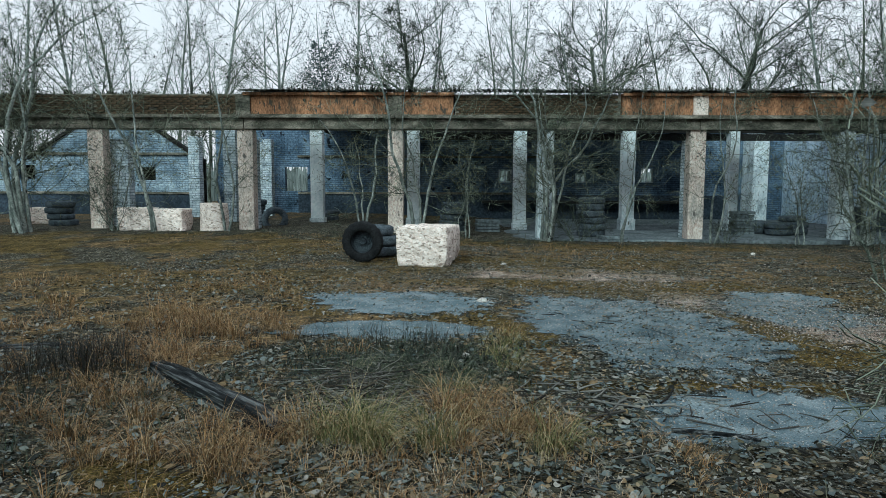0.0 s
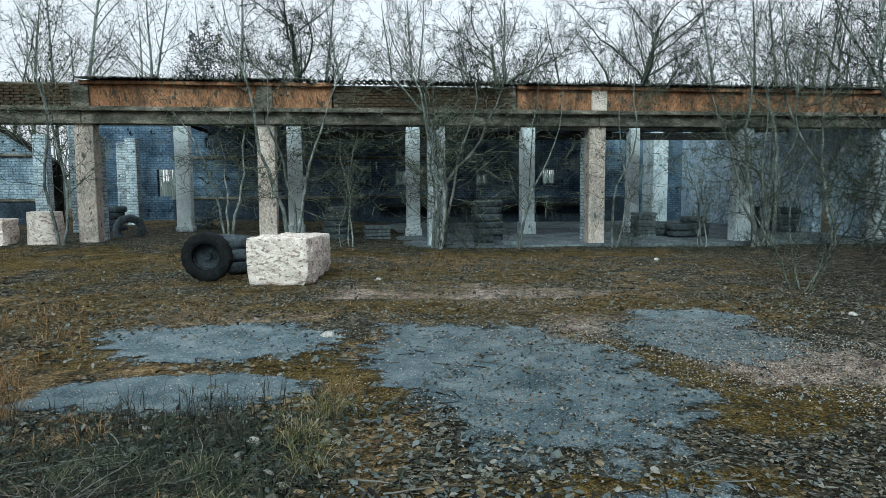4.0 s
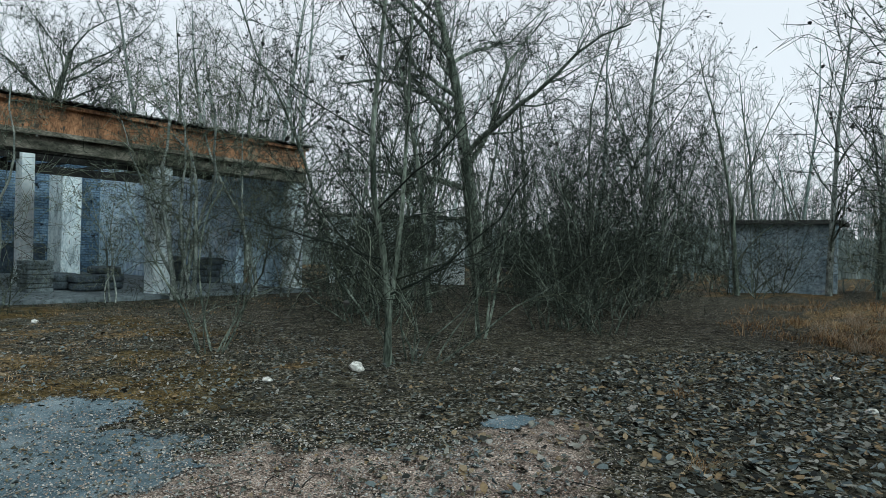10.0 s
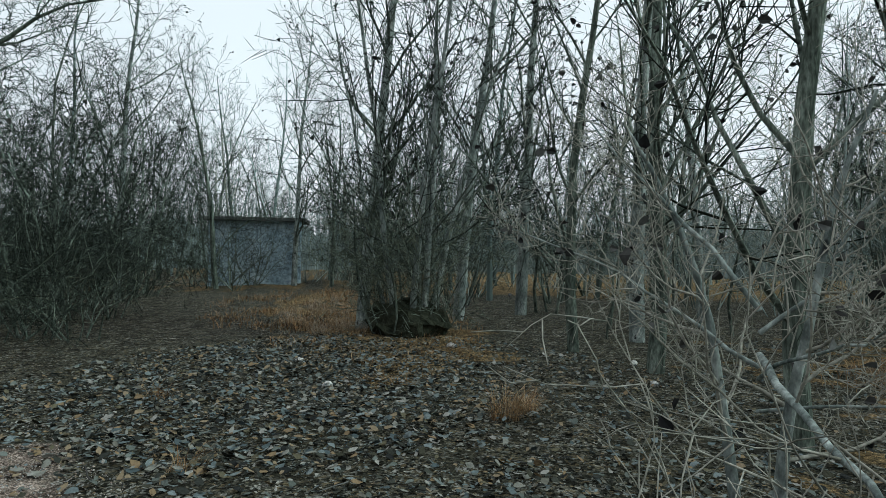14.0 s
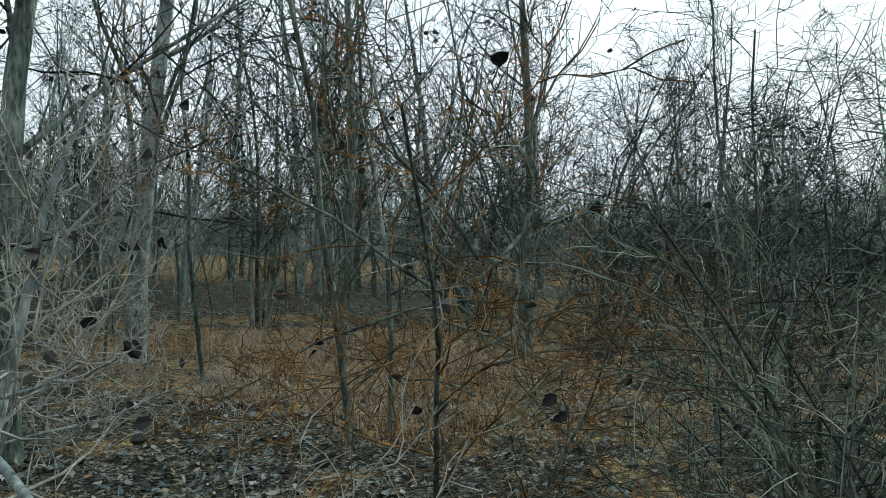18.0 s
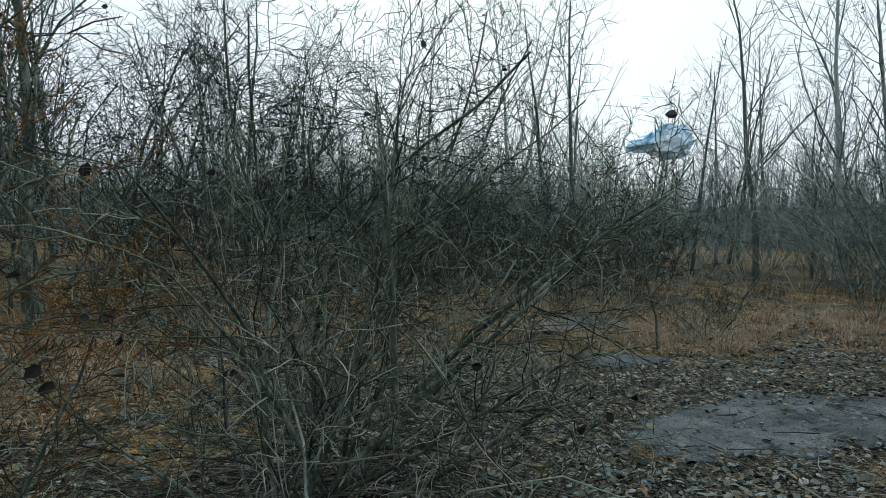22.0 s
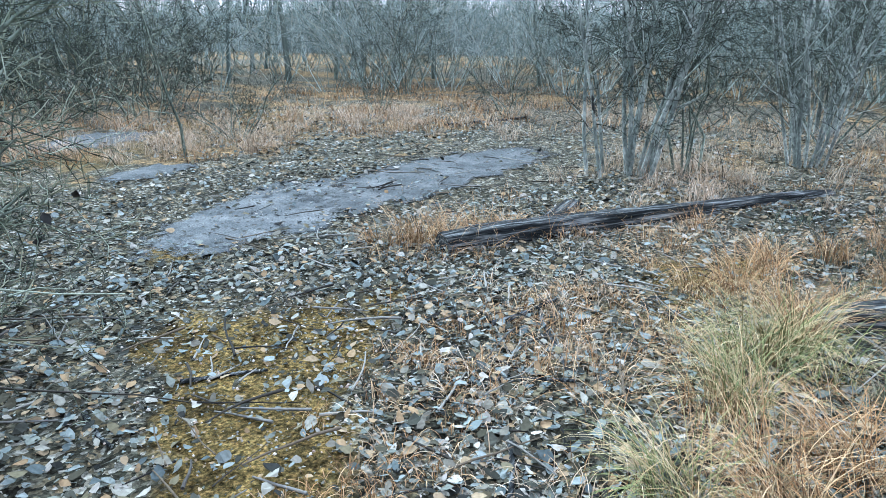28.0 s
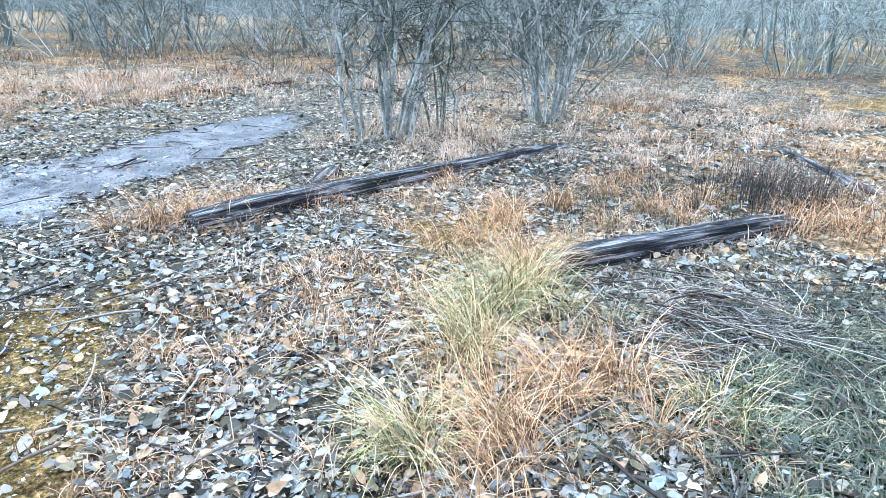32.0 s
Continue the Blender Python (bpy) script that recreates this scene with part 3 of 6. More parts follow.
for x0, x1 in ((-9.54, -4.56), (-4.54, -2.6), (2.9, 5.44), (5.46, 10.34), (10.36, XE + 0.4)):
    bpart("fascia", box_bm(x0 + 0.02, YF - 0.05, Z_BAND, x1 - 0.02, YF + 0.35, Z_CORN, 0.02, rough=0.015, cuts=5), M_ORANGE, "rust-orange flaking fascia")
    bpart("cornice", box_bm(x0, YF - 0.2, Z_CORN, x1, YF + 0.4, Z_CORN + 0.1, 0.02, rough=0.015, cuts=4), M_ORANGE)
brick_mesh = bpy.data.meshes.new("brick")
bb = box_bm(-0.12, -0.05, -0.032, 0.12, 0.05, 0.032, 0.006)
bb.to_mesh(brick_mesh)
bb.free()
brick_mesh.materials.append(M_BRICK)
rb = random.Random(8)
for x0, x1 in ((-28.0, -14.56), (-14.54, -9.56), (-2.58, 2.88)):
    wall = bpart("parapet", box_bm(x0 + 0.01, YF + 0.02, Z_BAND, x1 - 0.01, YF + 0.35, Z_CORN + 0.06), M_LEDGE, "bare brick parapet")
    x0 = max(x0, -20.5)
    for row in range(8):
        for k in range(int((x1 - x0) / 0.262)):
            if rb.random() < 0.04:
                continue
            br = new("brick", brick_mesh)
            br.parent = wall
            br.matrix_basis = pose(x0 + 0.15 + 0.262 * k + (0.1 if row % 2 else 0), YF + 0.02 - rb.uniform(0, 0.02), Z_BAND + 0.045 + row * 0.078, 0, 0, rb.uniform(-1.5, 1.5))

# corrugated roof sheets over the eastern bays, ragged at the front
def corrugated(x0, x1, y0, y1, z0, z1, pitch=0.18, amp=0.028):
    n = int((x1 - x0) / pitch * 4)
    vs, fs = [], []
    for k, (y, z) in enumerate(((y0, z0), (y1, z1))):
        for i in range(n + 1):
            x = x0 + (x1 - x0) * i / n
            jag = 0.2 * fbm(x, 3, 0.6, 3.0) if k == 0 else 0
            w = amp * math.sin(2 * math.pi * (x - x0) / pitch)
            vs += [(x, y + jag, z + w), (x, y + jag, z + w + 0.012)]
    m = 2 * (n + 1)
    for i in range(n):
        a = 2 * i
        fs += [(a, a + 2, m + a + 2, m + a), (a + 1, m + a + 1, m + a + 3, a + 3), (a, a + 1, a + 3, a + 2)]
    return vs, fs


SHEETS = [(-9.6, -4.7, 0.0), (-4.6, 0.3, 0.04), (0.4, 5.3, -0.02), (5.4, 10.2, 0.02), (10.3, 15.7, 0.0)]
for x0, x1, dz in SHEETS:
    vs, fs = corrugated(x0, x1, YF - 0.38, YF + 1.3, Z_CORN + 0.135 + dz * 0.3, Z_ROOF + 0.12 + dz)
    local(mesh_object("roof_sheet", vs, fs, M_ROOF, building, "dark mossy corrugated roof sheet"))
# added inner sheets, out of view: they shade bays, gaps light the inner columns
for x0, x1, y0, y1 in ((-9.6, -6.9, 1.25, 2.2), (-6.7, -3.6, 1.25, 2.5), (-3.4, -0.4, 1.25, 2.1), (-0.3, 2.1, 1.25, 2.4), (2.5, 5.0, 1.25, 2.0), (5.15, 7.2, 1.25, 2.6), (7.35, 9.7, 1.25, 2.1), (10.6, 13.2, 1.25, 4.6), (13.3, 15.6, 1.25, 6.0)):
    vs, fs = corrugated(x0, x1, YF + y0, YF + y1, Z_ROOF + 0.13, Z_ROOF + 0.13 + (y1 - y0) * 0.1)
    local(mesh_object("roof_sheet", vs, fs, M_ROOF, building))
# rear sheet, also unseen, its extent set to keep the back wall shaded
vs, fs = corrugated(-9.6, 10.2, YF + 6.0, YB + 0.3, Z_ROOF + 0.62, Z_ROOF + 0.1)
local(mesh_object("roof_sheet", vs, fs, M_ROOF, building))

rr = random.Random(15)
vs, fs = [], []
for k in range(2600):
    x = rr.uniform(-27.5, XE + 0.4)
    if fbm(x, 0, 1.4, 61) < -0.08:
        continue
    y, z = YF - 0.1 + 0.5 * rr.random(), Z_CORN + 0.08 + (0.13 if x > -9.6 else 0.0)
    a, h, ln, w, b = rr.random() * 6.28, 0.05 + 0.22 * rr.random() ** 2.5, rr.uniform(0.2, 1.2), rr.uniform(0.006, 0.02), len(vs)
    dx, dy = math.cos(a), math.sin(a)
    vs += [(x - dy * w, y + dx * w, z - 0.03), (x + dy * w, y - dx * w, z - 0.03), (x + dx * h * ln * 0.4 + dy * w, y + dy * h * ln * 0.4 - dx * w, z + h * 0.6), (x + dx * h * ln * 0.4 - dy * w, y + dy * h * ln * 0.4 + dx * w, z + h * 0.6)]
    fs.append((b, b + 1, b + 2, b + 3))
debris = local(mesh_object("roof_moss", vs, fs, M_IVY, building, "dark moss and dead weeds along the roof edge"))
debris["kind"] = "stuff"

# rafters hanging under the roof
rr = random.Random(5)
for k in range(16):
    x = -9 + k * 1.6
    bpart("rafter", box_bm(x, YF + 0.5, 4.45, x + 0.1, YF + 12.5, 4.6, 0.01), M_NEAR_BLACK)
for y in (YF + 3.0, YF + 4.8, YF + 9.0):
    bpart("tie_beam", box_bm(-28 if y < 27 else -4.0, y, 3.95, XE, y + 0.22, 4.25, 0.01), M_NEAR_BLACK)
# inner row of columns
for k, x in enumerate((-11.6, -8.1, -4.2, 0.1, 4.45, 8.65)):
    wd = 0.18 if k == 5 else 0.25
    bpart("inner_column", box_bm(x - wd, 27.5, -0.2, x + wd, 28.0, 4.2, 0.02, rough=0.012, cuts=3), M_WHITE_BRICK if k == 0 else M_LIME, "whitewashed inner column")
    bpart("column_plinth", box_bm(x - wd - 0.05, 27.45, -0.2, x + wd + 0.05, 28.05, 0.5 if k in (1, 2, 4) else 0.3, 0.03, rough=0.015, cuts=2), M_CONCRETE)


def wall_with_openings(name, axis_, fixed, a0, a1, z0, z1, holes, thick, mat, label):
    """A wall cut by openings: upright strips, sills and lintels in one mesh."""
    bm = bmesh.new()
    cuts = sorted({a0, a1, *(h[0] for h in holes), *(h[1] for h in holes)})
    for u, v in zip(cuts, cuts[1:]):
        inside = [h for h in holes if h[0] <= u + 1e-6 and h[1] >= v - 1e-6]
        spans = [(z0, z1)] if not inside else [(z0, inside[0][2]), (inside[0][3], z1)]
        for s, e in spans:
            if e - s > 0.01:
                if axis_ == "x":
                    box_bm(u, fixed, s, v, fixed + thick, e, bm=bm)
                else:
                    box_bm(fixed, u, s, fixed + thick, v, e, bm=bm)
    bmesh.ops.remove_doubles(bm, verts=list(bm.verts), dist=0.001)
    return bpart(name, bm, mat, label)


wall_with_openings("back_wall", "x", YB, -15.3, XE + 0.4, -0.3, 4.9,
                   [(-11.6, -10.4, 1.5, 2.8), (-5.0, -4.5, 2.0, 2.5), (-0.1, 0.6, 2.0, 2.7), (4.0, 4.6, 2.0, 2.5), (7.5, 8.2, 2.0, 2.8)], 0.35, M_BACK, "back wall with interior shade in its colour and empty window openings")
wall_with_openings("west_gable_wall", "x", 34.0, -30.0, -15.4, -0.3, 3.2, [(-18.4, -17.5, 2.05, 2.7), (-24.5, -23.6, 2.1, 2.8)], 0.35, M_WALL, "whitewashed brick gable wall with small windows")
bm = bmesh.new()
tri = [bm.verts.new((x, y, z)) for y in (34.02, 34.33) for x, z in ((-23.6, 3.2), (-15.5, 3.2), (-19.5, 5.9))]
bm.faces.new(tri[:3])
bm.faces.new(tri[3:][::-1])
for a, b2 in ((0, 1), (1, 2), (2, 0)):
    bm.faces.new((tri[a], tri[b2], tri[b2 + 3], tri[a + 3]))
bmesh.ops.recalc_face_normals(bm, faces=list(bm.faces))
# unseen dark box added behind the gable windows so their openings look dark
bpart("inner_wall", box_bm(-30, 35.6, -0.3, -15.6, 35.8, 3.0), M_NEAR_BLACK)
bpart("inner_ceiling", box_bm(-30, 34.36, 3.02, -15.6, 35.8, 3.15), M_NEAR_BLACK)
bpart("gable", bm, M_WALL, "whitewashed brick gable")
for (xa, za), (xb, zb) in (((-23.9, 3.1), (-19.5, 6.0)), ((-19.5, 6.0), (-15.1, 3.0))):
    bm = box_bm(0, 33.9, -0.08, math.hypot(xb - xa, zb - za), 34.4, 0.08, 0.01)
    bmesh.ops.rotate(bm, verts=list(bm.verts), cent=(0, 0, 0), matrix=Matrix.Rotation(-math.atan2(zb - za, xb - xa), 3, "Y"))
    bmesh.ops.translate(bm, verts=list(bm.verts), vec=(xa, 0, za))
    bpart("gable_coping", bm, M_NEAR_BLACK)
for z in (1.35, 3.3):
    bpart("string_course", box_bm(-30, 33.9, z, -15.5 if z < 3 else -15.8, 33.99, z + 0.12, 0.01), M_LEDGE)
    bpart("string_course", box_bm(-10.9, YB - 0.1, z, 2.9, YB - 0.01, z + 0.12, 0.01), M_LEDGE)
wall_with_openings("east_wall", "y", XE, YF + 0.5, YB, -0.3, 4.9, [(25.2, 26.1, -0.3, 1.9), (30.4, 31.2, -0.3, 1.75)], 0.35, M_EAST, "grey-white stained end wall with two doorways")
for x, y, w in ((-14.4, 31.0, 0.5), (-11.5, 32.6, 0.45), (-12.6, 34.8, 0.5)):
    bpart("brick_pier", box_bm(x - w / 2, y, -0.2, x + w / 2, y + 0.5, 4.0, 0.02, rough=0.015, cuts=3), M_WHITE_BRICK, "whitewashed brick pier")
bpart("pier", box_bm(12.9, 35.2, -0.2, 13.7, YB, 4.6, 0.03, rough=0.02, cuts=3), M_CONCRETE, "pale brick pier with a torn edge")
bpart("work_bench", box_bm(-1.0, YB - 0.9, 0.9, 10.5, YB - 0.05, 1.05, 0.02), M_NEAR_BLACK, "dark bench along the back wall")
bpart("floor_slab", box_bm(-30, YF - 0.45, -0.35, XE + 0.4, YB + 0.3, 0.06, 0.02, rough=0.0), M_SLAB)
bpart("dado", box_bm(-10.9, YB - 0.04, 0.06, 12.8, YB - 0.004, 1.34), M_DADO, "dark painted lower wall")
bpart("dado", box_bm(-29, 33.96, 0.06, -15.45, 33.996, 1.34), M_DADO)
# window frames in the back wall
for x0, x1, z0, z1 in ((-5.0, -4.5, 2.0, 2.5), (-0.1, 0.6, 2.0, 2.7), (4.0, 4.6, 2.0, 2.5), (7.5, 8.2, 2.0, 2.8)):
    fr = bpart("window_frame", box_bm(x0, YB + 0.1, z0, x0 + 0.07, YB + 0.2, z1), M_CONCRETE)
    for q in ((x1 - 0.07, z0, x1, z1), ((x0 + x1) / 2 - 0.03, z0, (x0 + x1) / 2 + 0.03, z1), (x0 + 0.07, z0, x1 - 0.07, z0 + 0.07), (x0 + 0.07, z1 - 0.07, x1 - 0.07, z1)):
        bpart("window_bar", box_bm(q[0], YB + 0.1, q[1], q[2], YB + 0.2, q[3]), M_CONCRETE)


# ---- stone, tyres, timber ----
def stone_block(x, y, w, d, h, rz, label, seed):
    bm = box_bm(-w / 2, -d / 2, 0, w / 2, d / 2, h, 0.05)
    bmesh.ops.subdivide_edges(bm, edges=list(bm.edges), cuts=9, use_grid_fill=True)
    for v in bm.verts:
        q = v.co * 2.0 + Vector((seed, seed, seed))
        k = 0.045 * noise.noise(q * 1.3) + 0.03 * noise.noise(q * 4) - 0.05 * max(0, noise.noise(q * 5.5 + Vector((9, 0, 0))) - 0.1)
        low = max(0, 0.25 - v.co.z)
        v.co += Vector((v.co.x, v.co.y, 0)).normalized() * (k - low * 0.35 * (0.5 + noise.noise(q * 1.7))) + Vector((0, 0, k * 0.6 if v.co.z > 0.1 else 0.04 * abs(noise.noise(q * 2))))
    me = bpy.data.meshes.new("stone_block")
    bm.to_mesh(me)
    bm.free()
    me.materials.append(M_STONE)
    ob = new("stone_block", me)
    ob.matrix_basis = pose(x, y, ground_z(x, y) - 0.02, 0, 0, rz)
    return tagged(ob, label, "stone", "limestone blocks")


stone_block(-3.26, 15.85, 1.16, 0.95, 0.9, -12, "rough white limestone block standing in the yard", 1.0)
stone_block(-3.05, 16.95, 1.0, 0.9, 0.84, -10, "rough white limestone block behind another one", 4.0)
stone_block(-12.9, 22.35, 1.05, 0.8, 0.75, 4, "rough limestone block at the foot of the building", 7.0)
stone_block(-11.8, 22.30, 1.05, 0.8, 0.73, -3, "rough limestone block beside its twin", 9.0)
stone_block(-18.3, 26.0, 0.75, 0.7, 0.65, 8, "small limestone block inside the building", 12.0)
bm = bmesh.new()
bmesh.ops.create_cone(bm, cap_ends=True, segments=28, radius1=0.45, radius2=0.43, depth=0.9)
bmesh.ops.subdivide_edges(bm, edges=list(bm.edges), cuts=3, use_grid_fill=True)
for v in bm.verts:
    v.co += noise.noise_vector(v.co * 4) * 0.03
me = bpy.data.meshes.new("stone_drum")
bm.to_mesh(me)
bm.free()
me.materials.append(M_STONE)
drum = tagged(new("stone_drum", me), "round white limestone drum beside a column", "stone")
drum.matrix_basis = pose(-10.4, 22.3, ground_z(-10.4, 22.3) + 0.43)


def tyre_bm(R=0.49, W=0.24, tread=True):
    """A tyre: lathe profile with bead, sidewall and lugged tread, and no wheel in it."""
    prof = [(0.52, -0.30), (0.56, -0.42), (0.72, -0.50), (0.90, -0.46), (0.985, -0.36), (1.0, -0.15), (1.0, 0.15), (0.985, 0.36), (0.90, 0.46), (0.72, 0.50), (0.56, 0.42), (0.52, 0.30), (0.58, 0.28), (0.86, 0.32), (0.93, 0.0), (0.86, -0.32), (0.58, -0.28)]
    bm, n = bmesh.new(), 40
    rings = []
    for i in range(n):
        a = 2 * math.pi * i / n
        lug = 0.018 if i % 2 and tread else 0.0
        rings.append([bm.verts.new(((r * R - (lug if r > 0.98 else 0)) * math.cos(a), w * W, (r * R - (lug if r > 0.98 else 0)) * math.sin(a))) for r, w in prof])
    for i in range(n):
        p, q = rings[i], rings[(i + 1) % n]
        for k in range(len(prof)):
            m = (k + 1) % len(prof)
            bm.faces.new((p[k], q[k], q[m], p[m]))
    for f in bm.faces:
        f.smooth = True
    bmesh.ops.recalc_face_normals(bm, faces=list(bm.faces))
    return bm


def tyre_thing(label, group="tyres", mat=M_RUBBER):
    me = bpy.data.meshes.new("tyre")
    b = tyre_bm()
    b.to_mesh(me)
    b.free()
    me.materials.append(mat)
    return tagged(new("tyre", me), label, "tyre", group)


tyre = tyre_thing("large black lorry tyre with its wheel disc standing upright")
tyre.matrix_basis = pose(-4.75, 16.1, ground_z(-4.6, 16.1) + 0.48, 6, 0, -8)
disc = bmesh.new()
rings, seg = [(0.265, -0.05), (0.25, -0.02), (0.235, 0.05), (0.15, 0.075), (0.09, 0.06), (0.07, 0.02), (0.0, 0.02)], 36
loops = [[disc.verts.new((r * math.cos(2 * math.pi * i / seg), w, r * math.sin(2 * math.pi * i / seg))) for i in range(seg)] for r, w in rings[:-1]]
for p, q in zip(loops, loops[1:]):
    for i in range(seg):
        disc.faces.new((p[i], p[(i + 1) % seg], q[(i + 1) % seg], q[i]))
disc.faces.new(loops[-1])
bmesh.ops.solidify(disc, geom=list(disc.faces), thickness=0.008)
part("wheel_disc", disc, M_DUSTY, tyre, "dark rusted wheel disc")
flat = tyre_thing("dusty grey-black tyre lying in a stack", "stacked tyres", M_DUSTY)
flat.matrix_basis = pose(-4.5, 17.3, ground_z(-4.3, 17.2) + 0.13, 90, 0, 0)
copy_thing(flat, pose(-4.48, 17.35, ground_z(-4.3, 17.2) + 0.39, 90, 0, 40))
copy_thing(flat, pose(-4.62, 17.3, ground_z(-4.3, 17.2) + 0.65, 92, 0, 80))
STACKS = [(-2.6, 25.6, 5), (2.2, 23.9, 6), (9.3, 25.0, 2), (9.95, 25.4, 3), (9.0, 26.0, 2), (14.3, 29.0, 4), (14.5, 26.9, 4), (-17.0, 25.0, 5), (-8.0, 29.5, 3), (-11.0, 28.8, 5)]
for i, (x, y, n) in enumerate(STACKS):
    for k in range(n):
        q = pose(x + 0.06 * math.sin(i * 3 + k * 5), y + 0.05 * math.cos(k * 7 + i), 0.06 + 0.13 + 0.225 * k, 90, 0, 33 * k + 20 * i)
        t2 = copy_thing(flat, q)
        if k % 3 == 2:
            t2.scale = (0.94, 0.9, 0.94)
lean = copy_thing(flat, pose(-9.2, 25.2, 0.54, 12, 0, 20))
lean["label"] = "black tyre leaning inside the garage"


def sack_stack(x, y, n, w):
    """Flat pale panels stacked on the slab."""
    st = empty("panel_stack", x, y, 0.06, 5, label="stack of grey rough panels on the slab", category="panels")
    for k in range(n):
        part("panel", box_bm(-w / 2 + 0.02 * (k % 2), -0.3, 0.125 * k, w / 2 - 0.02 * (k % 3), 0.3, 0.125 * k + 0.11, 0.02, rough=0.012, cuts=1), M_SLAB, st)


sack_stack(-1.3, 25.8, 4, 0.9)
sack_stack(8.0, 25.2, 7, 0.7)
sack_stack(2.7, 22.9, 1, 0.9)


def timber(x0, y0, x1, y1, w, h, label, seed, sink=0.02, taper=0.0):
    L = math.hypot(x1 - x0, y1 - y0)
    n, vs, fs = int(L / 0.12), [], []
    prof = [(-0.5, 0.0), (-0.5, 0.55), (-0.44, 0.95), (-0.25, 1.0), (0.0, 0.98), (0.25, 1.0), (0.44, 0.94), (0.5, 0.5), (0.5, 0.0)]
    m = len(prof)
    for i in range(n + 1):
        u = i / n
        thin = 1 - taper * u
        rot = 1 - 0.25 * max(0, 1 - u * 9) - 0.2 * max(0, 1 - (1 - u) * 7)
        for k, (a, b2) in enumerate(prof):
            e = 0.10 * noise.noise(Vector((u * L * 1.6, k * 3.3, seed))) + 0.10 * noise.noise(Vector((u * L * 9, k * 3.3, seed + 9)))
            vs.append((u * L + (0.05 * noise.noise(Vector((k * 2.1, seed, 1))) if i in (0, n) else 0), a * w * thin * (1 + e) + 0.02 * math.sin(u * 4 + seed), max(0, b2 * h * thin * (rot + e * 0.8))))
    for i in range(n):
        for k in range(m):
            j = (k + 1) % m
            fs.append((i * m + k, i * m + j, (i + 1) * m + j, (i + 1) * m + k))
    fs += [tuple(range(m))[::-1], tuple(n * m + k for k in range(m))]
    ob = mesh_object("timber_beam", vs, fs, M_TIMBER)
    ob.matrix_basis = pose(x0, y0, ground_z(x0, y0) - sink, 0, 0, math.degrees(math.atan2(y1 - y0, x1 - x0)))
    return tagged(ob, label, "beam", "old timber beams")


timber(-3.86, 2.93, -7.9, 5.06, 0.22, 0.19, "long weathered dark timber beam lying in dry grass", 1.0, taper=0.5)
timber(-3.94, 5.42, -5.56, 7.12, 0.2, 0.17, "split dark timber beam half rotten at one end", 5.0, taper=0.2)
timber(-5.1, 3.2, -5.9, 3.05, 0.16, 0.08, "short broken piece of dark timber", 8.0)
timber(-6.9, 8.05, -8.8, 7.6, 0.10, 0.07, "thin grey plank lying in the grass", 11.0)


def pebble(x, y, s, seed, label="white stone lying on the ground"):
    bm = bmesh.new()
    bmesh.ops.create_icosphere(bm, subdivisions=2, radius=s)
    for v in bm.verts:
        v.co = Vector((v.co.x * 1.25, v.co.y * 0.9, v.co.z * 0.65)) + noise.noise_vector(v.co / s * 1.1 + Vector((seed, 0, 0))) * s * 0.4
    me = bpy.data.meshes.new("stone")
    bm.to_mesh(me)
    bm.free()
    me.materials.append(M_PALE_STONE)
    ob = tagged(new("stone", me), label, "stone", "scattered white stones")
    ob.matrix_basis = pose(x, y, ground_z(x, y) + s * 0.3, 0, 0, seed * 77)


for i, (x, y, s) in enumerate(((-2.23, 11.0, 0.07), (-2.57, 7.66, 0.05), (6.0, 11.02, 0.10), (7.3, 9.56, 0.045), (9.59, 6.41, 0.06), (7.93, 5.92, 0.05), (11.0, 4.1, 0.07), (7.85, 2.04, 0.05), (9.2, 1.74, 0.06), (4.9, 11.3, 0.05), (-3.19, 2.12, 0.035), (5.6, 0.5, 0.05), (-1.5, 15.8, 0.05), (5.3, 18.3, 0.06))):
    pebble(x, y, s, i * 1.7)


# ---- far buildings among the trees ----
shed = empty("shed", 36.0, 11.6, 0, 2, label="small grey-blue rendered shed with a flat roof among trees", category="shed")
part("wall", box_bm(-3.0, -2.4, -0.3, 0.0, 1.7, 3.0, 0.02), M_SHED, shed)
part("roof", box_bm(-3.4, -2.9, 3.0, 0.3, 2.0, 3.18, 0.02), M_ROOF, shed, "dark flat roof")
part("post", box_bm(-3.3, -2.7, 0, -3.15, -2.55, 3.0, 0.01), M_SHED, shed, "blue-grey corner post")
hut = empty("white_hut", 22.3, 24.5, 0, -50, label="white rendered hut half hidden by branches", category="hut")
part("wall", box_bm(-3.0, -0.2, -0.3, 3.0, 4.0, 2.8, 0.02), M_LIME, hut)
part("roof", box_bm(-3.2, -0.4, 2.8, 3.2, 4.3, 2.95, 0.02), M_ROOF, hut)
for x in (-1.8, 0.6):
    part("window", box_bm(x, -0.24, 1.4, x + 1.1, -0.19, 2.5, 0.01), M_NEAR_BLACK, hut)

